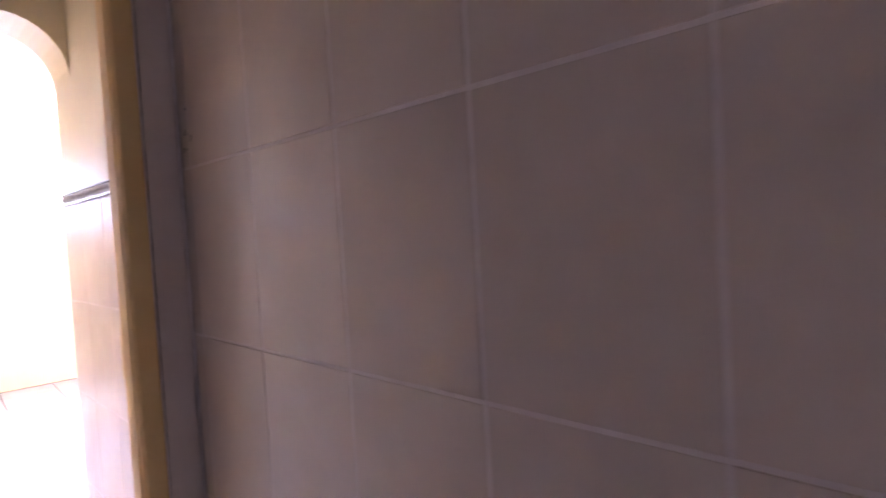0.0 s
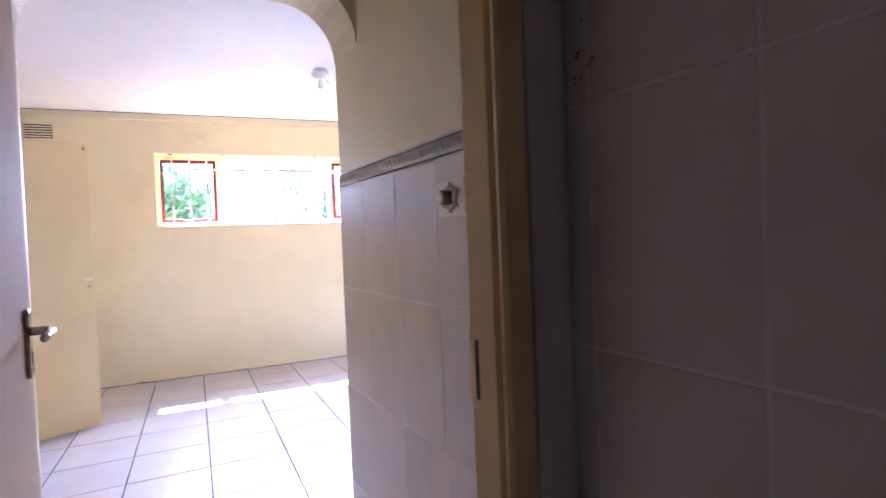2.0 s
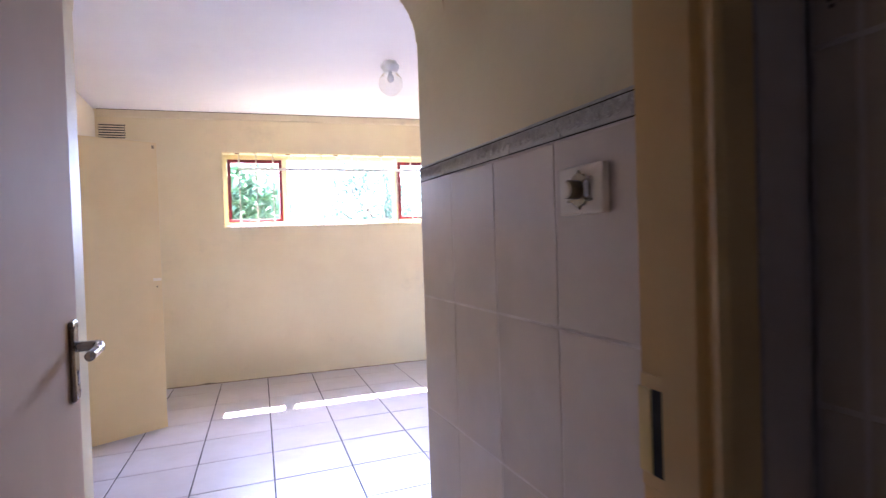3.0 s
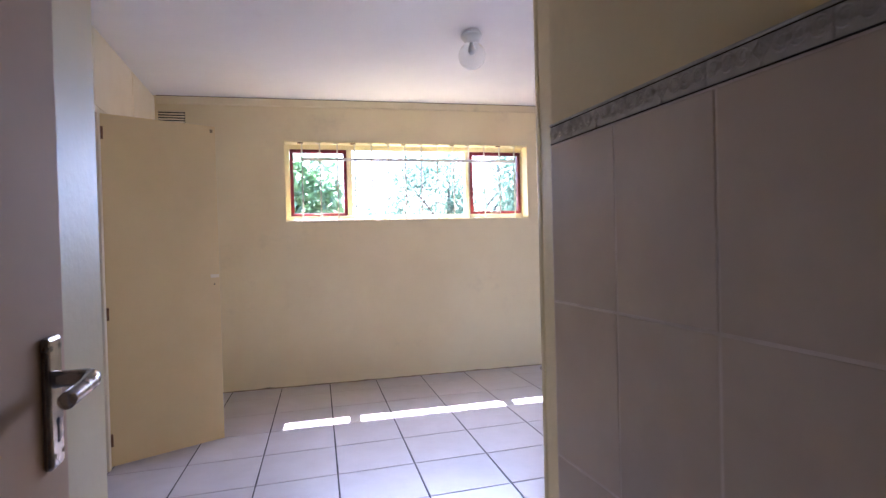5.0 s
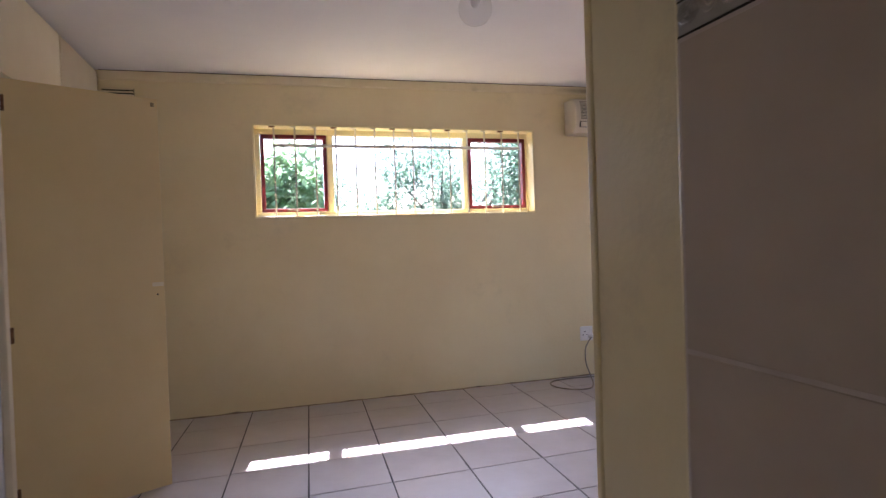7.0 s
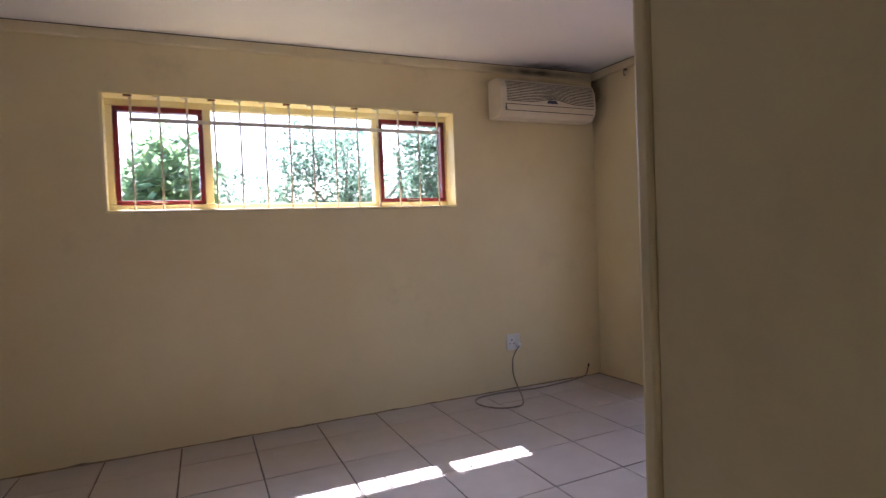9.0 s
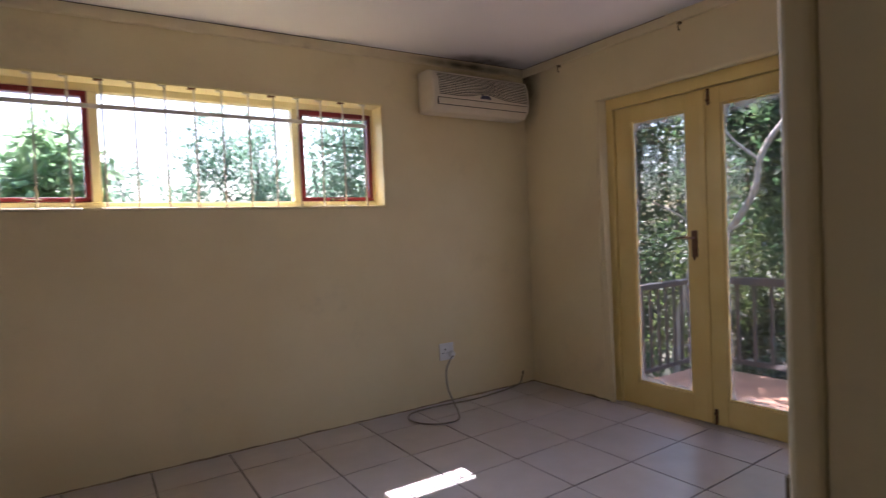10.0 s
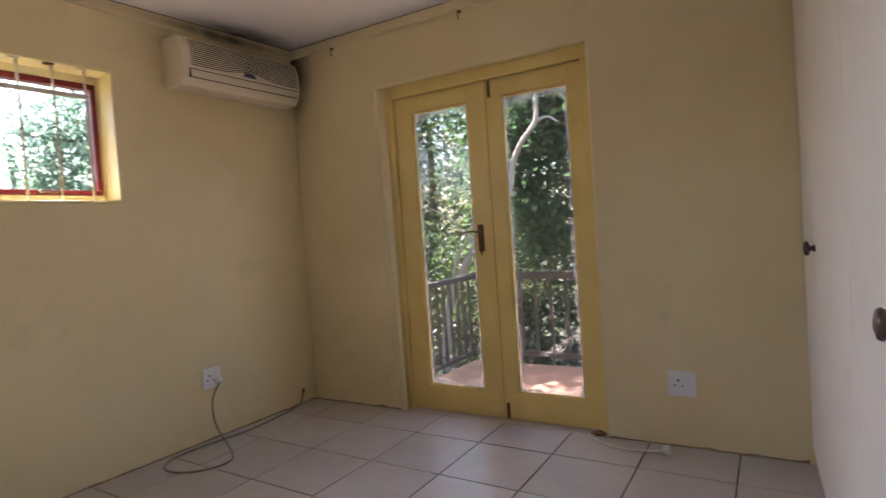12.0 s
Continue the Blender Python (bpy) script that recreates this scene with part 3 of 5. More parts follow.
# ---- glazed double door ----
door = thing("door_1", (0.06, -1.446, 0), "closed pair of yellow timber doors with tall glass panes", "double door")
door["kind"] = "structure"
bm = B()
box(bm, 0.050, 0.140, -0.827, DY1, 0.0, 2.014, 0.004)
box(bm, 0.050, 0.140, DY0, -2.067, 0.0, 2.014, 0.004)
box(bm, 0.050, 0.140, DY0, DY1, 2.014, DZ, 0.004)
part("door_frame", bm, M_YELLOW, door)
part("threshold", box(B(), 0.0, 0.22, DY0 + 0.002, DY1 - 0.002, -0.02, 0.0, 0.001), M_FTILE, door, "tiled door threshold")


def glazed_leaf(y0, y1, g0, g1):
    """y0 < y1: the leaf; g0 < g1: its pane."""
    bm = B()
    z0, z1, a, b = 0.004, 2.010, 0.073, 0.115
    box(bm, a, b, y0, g0, z0, z1, 0.0012)
    box(bm, a, b, g1, y1, z0, z1, 0.0012)
    box(bm, a, b, g0 + 0.0005, g1 - 0.0005, z0, 0.158, 0.0012)
    box(bm, a, b, g0 + 0.0005, g1 - 0.0005, 1.910, z1, 0.0012)
    for c, d, e, f in ((g0, g0 + 0.012, 0.158, 1.910), (g1 - 0.012, g1, 0.158, 1.910), (g0 + 0.012, g1 - 0.012, 0.158, 0.170), (g0 + 0.012, g1 - 0.012, 1.898, 1.910)):
        box(bm, a + 0.006, b - 0.006, c + 0.0004, d - 0.0004, e + 0.0004, f - 0.0004, 0.003, 1)
    leaf = part("leaf", bm, M_YELLOW, door)
    p = part("pane", box(B(), 0.092, 0.096, g0 + 0.004, g1 - 0.004, 0.162, 1.906), M_DOORGLASS, leaf, "pane with grime along its edges")
    p.visible_shadow = False
    return leaf


leaf_l = glazed_leaf(-1.470, -0.829, -1.359, -0.954)
leaf_r = glazed_leaf(-2.065, -1.474, -1.988, -1.581)
part("astragal", box(B(), 0.063, 0.073, -1.488, -1.454, 0.008, 2.006, 0.003), M_YELLOW, leaf_r)
bm = box(B(), 0.065, 0.073, -1.420, -1.382, 1.010, 1.172, 0.003)
plate = part("lock_plate", bm, M_RUST, leaf_l, "rusted brown lock plate")
bm = tube(B(), smooth_line([(0.070, -1.400, 1.128), (0.034, -1.400, 1.128), (0.022, -1.390, 1.130), (0.020, -1.352, 1.132), (0.024, -1.292, 1.124)]), 0.0065, 8)
part("lever", bm, M_RUST, plate, "thin rusted lever handle", True)
bm = lathe(B(), [(0.004, 0), (0.009, 0.004), (0.004, 0.03)], pose(0.062, -1.402, 1.02, 180), 10)
part("key", bm, M_RUST, plate)
for z0, z1, knob in ((1.912, 2.004, 1.935), (0.012, 0.10, 0.075)):
    bm = box(B(), 0.064, 0.0725, -1.520, -1.503, z0, z1, 0.002)
    tube(bm, [(0.060, -1.5115, z0 - 0.004), (0.060, -1.5115, z1)], 0.005, 8)
    lathe(bm, [(0.003, 0), (0.006, 0.006), (0.006, 0.014), (0.002, 0.018)], pose(0.062, -1.5115, knob, 0, -90), 8)
    part("bolt", bm, M_RUST, leaf_r, "small rusted barrel bolt")

# ---- balcony ----
DECK = -0.15
bm = box(B(), 0.222, 1.95, -3.4, -0.24, DECK - 0.16, DECK, 0.01)
balcony = setting("balcony", bm, M_TERRA, "terracotta coloured balcony slab in dappled shade", "balcony")
for x, y in ((1.80, -0.40), (1.80, -3.2)):
    tube_bm = box(B(), x - 0.07, x + 0.07, y - 0.07, y + 0.07, -2.62, DECK - 0.16)
    part("pier", tube_bm, M_EXT, balcony)


def railing(p0, p1, name_label, n, end_post=True):
    p0, p1 = Vector(p0), Vector(p1)
    d = (p1 - p0)
    ln = d.length
    d.normalize()
    ang = math.degrees(math.atan2(d.y, d.x))
    m = pose(p0.x, p0.y, DECK, 0, 0, ang)
    r = thing("railing", (p0.x, p0.y, DECK), name_label, "railing", "balcony railings")
    part("top_rail", box(B(), 0, ln, -0.045, 0.045, 0.815, 0.860, 0.008, 2, m), M_RAILWOOD, r)
    part("bottom_rail", box(B(), 0, ln, -0.022, 0.022, 0.10, 0.135, 0.005, 1, m), M_RAILWOOD, r)
    for k in range(n):
        x = ln * (k + 0.5) / n
        if end_post and k == n - 1:
            part("post", box(B(), x - 0.035, x + 0.035, -0.035, 0.035, 0, 0.815, 0.005, 1, m), M_RAILWOOD, r)
        else:
            part("baluster", box(B(), x - 0.013, x + 0.013, -0.013, 0.013, 0.135, 0.815, 0.004, 1, m), M_RAILWOOD, r)


railing((0.24, -0.33), (1.79, -0.33), "dark stained timber balustrade along the balcony", 14, False)
railing((1.86, -0.30), (1.86, -3.35), "dark stained timber balustrade along the balcony front", 21)


# ---- bathroom door frame and door ----
def jamb_profile(flip):
    """Plan of the rebated jamb: distance out from the opening's side, and y."""
    return [(0.0, -5.104), (0.0, -5.150), (-0.014, -5.152), (-0.014, -5.203), (-0.004, -5.208), (-0.004, -5.222), (-0.016, -5.226), (-0.017, -5.234), (-0.010, -5.241), (0.026, -5.242), (0.030, -5.238), (0.030, -5.104)]


bath_frame = thing("door_2", (-3.49, -5.2, 0), "ochre painted rebated door frame of the bathroom", "door frame")
bath_frame["kind"] = "structure"
for side, x in ((1, -3.112), (-1, -3.868)):
    bm = B()
    pr = [(x + side * d, y) for d, y in jamb_profile(side)]
    a = [bm.verts.new((px, py, 0.0)) for px, py in pr]
    b = [bm.verts.new((px, py, 2.058)) for px, py in pr]
    for k in range(len(pr)):
        bm.faces.new((a[k], a[(k + 1) % len(pr)], b[(k + 1) % len(pr)], b[k]))
    bm.faces.new(a); bm.faces.new(b)
    j = part("jamb", bm, M_FRAME, bath_frame)
    if side == 1:
        part("strike_plate", box(B(), x - 0.0025, x + 0.002, -5.152, -5.1035, 0.962, 1.092, 0.001, 1), M_FRAME, j, "overpainted strike plate")
        part("strike_lip", box(B(), x - 0.004, x + 0.001, -5.122, -5.1005, 0.978, 1.076, 0.0012, 1), M_YELLOW, j, "painted lip of the strike plate")
        part("latch_slot", box(B(), x - 0.0035, x + 0.001, -5.147, -5.1235, 0.978, 1.076), M_DARK, j, "dark latch slot")
part("head", box(B(), -3.868, -3.112, -5.238, -5.104, 2.02, 2.058, 0.004), M_FRAME, bath_frame)

bdoor = thing("door", (-3.868, -5.07, 0.01), "off-white painted flush door standing open against the lobby wall", "door")
part("slab", box(B(), -3.888, -3.848, -5.062, -4.250, 0.012, 2.012, 0.003), M_LEAF, bdoor)
for z in (0.25, 1.05, 1.80):
    part("hinge", tube(B(), [(-3.872, -5.068, z - 0.05), (-3.872, -5.068, z + 0.05)], 0.007, 8), M_CHROME, bdoor)
bm = box(B(), -3.848, -3.8375, -4.335, -4.291, 0.955, 1.116, 0.005, 2)
hp = part("handle_plate", bm, M_CHROME, bdoor, "worn chrome lever plate")
bm = tube(B(), smooth_line([(-3.842, -4.313, 1.062), (-3.808, -4.313, 1.062), (-3.797, -4.322, 1.062), (-3.795, -4.350, 1.060), (-3.799, -4.405, 1.055)]), [0.0105] * 6 + [0.011] * 6 + [0.0105] * 6 + [0.0095] * 7, 10)
part("lever", bm, M_CHROME, hp, "worn chrome lever", True)
bm = box(B(), -3.8385, -3.8375, -4.317, -4.309, 0.985, 1.010)
lathe(bm, [(0.006, 0), (0.006, 0.001), (0.005, 0.0012)], pose(-3.8385, -4.313, 1.01, 0, 90), 10)
part("keyhole", bm, M_DARK, hp)
for y in (-4.327, -4.299):
    for z in (0.972, 1.102):
        part("screw", lathe(B(), [(0.004, 0), (0.003, 0.0015)], pose(-3.838, y, z, 0, 90), 8), M_BRASS, hp)

# ---- built-in cupboards along the west side ----
XW = -4.512
frame_w = thing("door_3", (-4.53, -1.97, 0), "ivory door frame of the side room doorway", "door frame")
frame_w["kind"] = "structure"
for y0, y1 in ((-1.585, -1.545), (-2.40, -2.36)):
    part("jamb", box(B(), -4.534, -4.505, y0, y1, 0.0, 1.995, 0.004), M_UPPER, frame_w)
part("head", box(B(), -4.534, -4.505, -2.36, -1.585, 1.957, 1.995, 0.004), M_UPPER, frame_w)
part("lining", box(B(), -4.625, -4.5345, -1.600, -1.586, 0.0, 1.954, 0.002), M_CEIL, frame_w, "pale grey lining of the reveal")

for y0, y1 in ((-3.42, -2.52), (-2.512, -1.618), (-1.602, -0.738), (-0.726, -0.004)):
    u = thing("top_cupboard", (-4.52, (y0 + y1) / 2, 2.0), "ivory painted top cupboard door under the ceiling", "cupboard", "top cupboards along the wall")
    part("door_panel", box(B(), -4.534, XW, y0 + 0.004, y1 - 0.004, 2.002, 2.428, 0.004), M_UPPER, u)
    for z in (2.06, 2.36):
        part("hinge", box(B(), XW - 0.002, XW + 0.004, y0 - 0.004, y0 + 0.008, z - 0.03, z + 0.03, 0.001, 1), M_UPPER, u)
for y0, y1 in ((-1.535, -0.78), (-0.772, -0.004)):
    u = thing("tall_cupboard", (-4.52, (y0 + y1) / 2, 0.0), "ivory painted tall cupboard door", "cupboard", "tall cupboards along the wall")
    part("door_panel", box(B(), -4.534, XW, y0 + 0.003, y1 - 0.003, 0.06, 1.995, 0.004), M_UPPER, u)
    part("plinth", box(B(), -4.534, -4.525, y0, y1, 0.0, 0.058), M_UPPER, u)

# tall open door, hinged on the north side of the doorway
hx, hy = -4.524, -1.550
ex, ey = -3.948, -1.232
ang = math.degrees(math.atan2(ey - hy, ex - hx))
ln = math.hypot(ex - hx, ey - hy)
mm = pose(hx, hy, 0, 0, 0, ang)
cdoor = thing("door", (hx, hy, 0.012), "cream-yellow painted flush door standing wide open", "door")
part("slab", box(B(), 0.002, ln, -0.006, 0.028, 0.014, 1.967, 0.003, 2, mm), M_CDOOR, cdoor)
for z in (0.16, 0.86, 1.86):
    bm = tube(B(), [mm @ Vector((0.0, -0.004, z - 0.04)), mm @ Vector((0.0, -0.004, z + 0.04))], 0.007, 8)
    box(bm, -0.006, 0.03, -0.009, -0.0065, z - 0.035, z + 0.035, 0, 1, mm)
    part("hinge", bm, M_RUST, cdoor, "rusty painted butt hinge")
bm = box(B(), ln - 0.058, ln - 0.004, -0.0085, -0.0062, 1.026, 1.045, 0.001, 1, mm)
part("lock_patch", bm, M_UPPER, cdoor, "bare patch where a lock was")
part("screw_hole", lathe(B(), [(0.005, 0), (0.004, 0.001)], mm @ pose(ln - 0.034, -0.0064, 0.985, 90), 8), M_DARK, cdoor)
part("catch", box(B(), ln - 0.035, ln - 0.018, -0.010, -0.0065, 1.925, 1.945, 0.001, 1, mm), M_BRASS, cdoor)

# ---- wardrobe along the south side, its front slightly out of square ----
FX, FY0, FSLOPE = -2.668, -3.237, 0.073


def front_y(x):
    return FY0 + FSLOPE * (x - FX)


wa = math.degrees(math.atan(FSLOPE))
wm = pose(FX, FY0, 0, 0, 0, wa)
wl = 2.668 / math.cos(radians(wa))
bm = box(B(), -2.690, -2.670, -3.898, -3.264, 0.0, 2.455, 0.003)
setting("wall_wardrobe_end", bm, M_WALL, "cream painted end wall of the wardrobe", "wall", 0.0)
ward = thing("wardrobe", (-1.35, -3.4, 0), "off-white painted built-in wardrobe with dark wooden knobs", "wardrobe")
part("end_stile", box(B(), -2.693, -2.660, -3.263, -3.234, 0.0, 2.455, 0.008, 3), M_WALL, ward, "cream painted rounded end stile")
part("catch", box(B(), -2.672, -2.660, -3.2335, -3.222, 0.955, 1.0, 0.002, 1), M_BRASS, ward, "small brass door catch")
part("plinth", box(B(), 0.03, wl - 0.004, -0.045, -0.012, 0.0, 0.07, 0.003, 1, wm), M_WARD, ward)
part("carcass", box(B(), 0.03, wl - 0.004, -0.10, -0.024, 0.071, 2.44, 0.0, 1, wm), M_WARD, ward)
edges = [0.012, 0.66, 1.342, 2.20, wl - 0.004]
for k, (a, b) in enumerate(zip(edges, edges[1:])):
    d = part("door_panel", box(B(), a + 0.003, b - 0.003, -0.022, 0.0, 0.075, 2.43, 0.004, 2, wm), M_WARD, ward)
    kx, kz = {0: (0.60, 0.962), 1: (0.805, 0.962), 2: (2.155, 1.0)}.get(k, (0, 0))
    if kx:
        bm = lathe(B(), [(0.013, 0), (0.013, 0.004), (0.009, 0.010), (0.010, 0.016), (0.024, 0.020), (0.028, 0.027), (0.024, 0.034), (0.008, 0.038)], wm @ pose(kx, 0.0, kz, -90), 18)
        part("knob", bm, M_KNOB, d, "turned dark wooden knob", True)

# ---- air conditioner ----
ac = thing("air_conditioner", (-0.6, -0.1, 2.07), "aged ivory split air conditioner high on the wall", "air conditioner")
AX0, AX1, AZ0, AZ1 = -0.995, -0.122, 2.052, 2.342
bm = B()
prof = [(-0.002, AZ0 + 0.012), (-0.002, AZ1), (-0.125, AZ1), (-0.165, AZ1 - 0.018), (-0.192, AZ1 - 0.075), (-0.198, AZ0 + 0.105), (-0.186, AZ0 + 0.050), (-0.150, AZ0 + 0.008), (-0.110, AZ0), (-0.03, AZ0)]
a = [bm.verts.new((AX0, y, z)) for y, z in prof]
b = [bm.verts.new((AX1, y, z)) for y, z in prof]
for k in range(len(prof)):
    bm.faces.new((a[k], a[(k + 1) % len(prof)], b[(k + 1) % len(prof)], b[k]))
bm.faces.new(a); bm.faces.new(b)
bmesh.ops.bevel(bm, geom=[e for e in bm.edges if abs(e.verts[0].co.x - e.verts[1].co.x) < 1e-6], offset=0.014, segments=3, affect="EDGES", profile=0.5)
acb = part("casing", bm, M_ACBODY, ac)


def ac_front(z):
    """The casing's front y at height z."""
    pts = [(AZ0 + 0.050, -0.186), (AZ0 + 0.105, -0.198), (AZ1 - 0.075, -0.192), (AZ1 - 0.018, -0.165)]
    for (z0, y0), (z1, y1) in zip(pts, pts[1:]):
        if z0 <= z <= z1:
            return y0 + (y1 - y0) * (z - z0) / (z1 - z0)
    return -0.186


for k in range(13):
    z = AZ1 - 0.030 - k * 0.0118
    pts = []
    for i in range(25):
        t = i / 24
        x = AX0 + 0.050 + t * (AX1 - AX0 - 0.075)
        sag = 0.030 * math.exp(-((t - 0.52) / 0.16) ** 2) * (k / 12) ** 1.5
        zz = z + sag - 0.004 * k / 12 * t
        pts.append((x, ac_front(zz) - 0.0006, zz))
    bm = B()
    up = [bm.verts.new((x, y, z + 0.0026)) for x, y, z in pts]
    out = [bm.verts.new((x, y - 0.0012, z)) for x, y, z in pts]
    dn = [bm.verts.new((x, y, z - 0.0026)) for x, y, z in pts]
    for i in range(24):
        bm.faces.new((up[i], up[i + 1], out[i + 1], out[i])); bm.faces.new((out[i], out[i + 1], dn[i + 1], dn[i]))
    part("grille_slot", bm, M_DARK, acb)
bm = B()
for q in ((-0.050, 0.112), (0.050, 0.112), (0.034, 0.138), (-0.034, 0.138)):
    bm.verts.new((-0.545 + q[0], ac_front(AZ0 + q[1]) - 0.003, AZ0 + q[1]))
bm.verts.ensure_lookup_table()
bm.faces.new(bm.verts)
r = bmesh.ops.extrude_face_region(bm, geom=bm.faces[:])
for v in [g for g in r["geom"] if isinstance(g, bmesh.types.BMVert)]:
    v.co.y += 0.006
part("badge", bm, M_BADGE, acb, "dark blue badge plate")
bm = box(B(), AX0 + 0.045, AX1 - 0.03, -0.1995, -0.185, AZ0 + 0.052, AZ0 + 0.092, 0.004)
part("air_flap", bm, M_ACBODY, acb)
for z in (AZ0 + 0.0505, AZ0 + 0.0935):
    part("seam", box(B(), AX0 + 0.040, AX1 - 0.028, ac_front(z) - 0.0012, ac_front(z) + 0.004, z - 0.0025, z + 0.0025), M_DARK, acb)
part("seam", box(B(), AX0 + 0.0385, AX0 + 0.0435, -0.199, -0.18, AZ0 + 0.05, AZ0 + 0.094), M_DARK, acb)

# soot that the air conditioner has left on wall, cornice and ceiling
m_soot, nt, bsdf = mat_base("soot_stain")
N, L = nt.nodes, nt.links
bsdf.inputs["Base Color"].default_value = (0.07, 0.055, 0.04, 1)
bsdf.inputs["Roughness"].default_value = 0.9
tc = N.new("ShaderNodeTexCoord")
gr = N.new("ShaderNodeTexGradient"); gr.gradient_type = "SPHERICAL"
mp = N.new("ShaderNodeMapping"); mp.inputs["Location"].default_value = (-1, -1, -1); mp.inputs["Scale"].default_value = (2, 2, 2)
L.new(tc.outputs["Generated"], mp.inputs["Vector"]); L.new(mp.outputs[0], gr.inputs["Vector"])
nz = N.new("ShaderNodeTexNoise"); nz.inputs["Scale"].default_value = 9; nz.inputs["Detail"].default_value = 6
L.new(tc.outputs["Object"], nz.inputs["Vector"])
mu = N.new("ShaderNodeMath"); mu.operation = "MULTIPLY"; L.new(gr.outputs["Fac"], mu.inputs[0]); L.new(nz.outputs["Fac"], mu.inputs[1])
rg = N.new("ShaderNodeMapRange"); rg.inputs["From Min"].default_value = 0.02; rg.inputs["From Max"].default_value = 0.45; rg.inputs["To Max"].default_value = 0.72
L.new(mu.outputs[0], rg.inputs["Value"]); L.new(rg.outputs[0], bsdf.inputs["Alpha"])


def stain(name, corners, parent):
    bm = B()
    bm.faces.new([bm.verts.new(c) for c in corners])
    return part(name, bm, m_soot, parent, "dark soot smear")


stain("soot", [(-1.12, -0.0185, 2.405), (0.0, -0.0185, 2.405), (0.0, -0.0185, 2.482), (-1.12, -0.0185, 2.470)], wall_north)
stain("soot", [(-1.10, -0.0015, 2.25), (0.10, -0.0015, 2.25), (0.10, -0.0015, 2.419), (-1.10, -0.0015, 2.419)], wall_north)
stain("soot", [(-1.05, 0.20, zc(-1.05) - 0.0015), (0.20, 0.20, zc(0.20) - 0.0015), (0.20, -0.24, zc(0.20) - 0.0015), (-1.05, -0.24, zc(-1.05) - 0.0015)], wall_north)
stain("soot", [(-0.0015, 0.22, 1.95), (-0.0015, -0.22, 1.95), (-0.0015, -0.22, 2.75), (-0.0015, 0.22, 2.75)], wall_east)

# ---- ceiling light ----
LX, LY = -2.437, -1.815
LZ = zc(LX)
lamp = thing("ceiling_light", (LX, LY, LZ), "clear glass globe ceiling light with a white holder", "ceiling light")
part("base", lathe(B(), [(0.046, 0.0), (0.046, -0.020)], pose(LX, LY, LZ), 28), M_CEIL, lamp, "white round mounting base", True)
part("holder", lathe(B(), [(0.058, -0.019), (0.063, -0.026), (0.061, -0.044), (0.050, -0.056), (0.046, -0.072)], pose(LX, LY, LZ), 28), M_PLASTIC, lamp, "white ribbed lamp holder", True)
m_globe, nt, bsdf = mat_base("ribbed_globe_glass")
bsdf.inputs["Base Color"].default_value = (0.93, 0.93, 0.92, 1)
bsdf.inputs["Transmission Weight"].default_value = 0.94
bsdf.inputs["Roughness"].default_value = 0.04
bsdf.inputs["IOR"].default_value = 1.1
prof = [(0.046, -0.070)] + [(0.081 * math.sin(radians(a)), -0.148 + 0.081 * math.cos(radians(a))) for a in range(36, 176, 10)] + [(0.004, -0.229)]
globe = part("globe", lathe(B(), prof, pose(LX, LY, LZ), 32), m_globe, lamp, "clear glass globe shade", True)
globe.visible_shadow = False
part("bulb", lathe(B(), [(0.010, -0.070), (0.011, -0.090), (0.018, -0.107), (0.021, -0.123), (0.015, -0.139), (0.004, -0.145)], pose(LX, LY, LZ), 18), M_PLASTIC, lamp, "white unlit bulb", True)

# ---- air vent by the ceiling ----
vent = thing("air_vent", (-4.39, 0.0, 2.2), "cream louvred wall vent below the ceiling", "air vent")
part("backing", box(B(), -4.488, -4.290, -0.006, -0.001, 2.198, 2.322), M_DARK, vent, "dark vent opening")
for k in range(6):
    z = 2.205 + 0.0215 * k
    part("slat", box(B(), -4.486, -4.292, -0.016, -0.0065, z, z + 0.0115, 0.002, 1), M_CORNICE, vent)


# ---- sockets, plugs and cords ----
def socket(m, w, h, kind_label):
    s = thing("wall_socket", m.translation, kind_label, "socket")
    p = part("plate", box(B(), -w / 2, w / 2, -h / 2, h / 2, 0.001, 0.010, 0.003, 2, m), M_PLASTIC, s)
    for x, y, r in ((-0.008, 0.016, 0.0062), (-0.026, -0.010, 0.0048), (0.010, -0.010, 0.0048)):
        part("pin_hole", lathe(B(), [(r, 0.0098), (r, 0.0108), (r * 0.5, 0.0109)], m @ pose(x - 0.008, y, 0), 10), M_DARK, p)
    part("rocker", box(B(), 0.026, 0.044, 0.014, 0.042, 0.009, 0.0135, 0.002, 1, m), M_PLASTIC, p)
    return s


SN = basis((1, 0, 0), (0, 0, 1), (0, -1, 0), (-0.845, 0.0, 0.365))
socket(SN, 0.120, 0.122, "white wall socket with a plug in it")
SE = basis((0, -1, 0), (0, 0, 1), (-1, 0, 0), (0.0, -2.507, 0.320))
socket(SE, 0.132, 0.128, "white wall socket with three round holes")

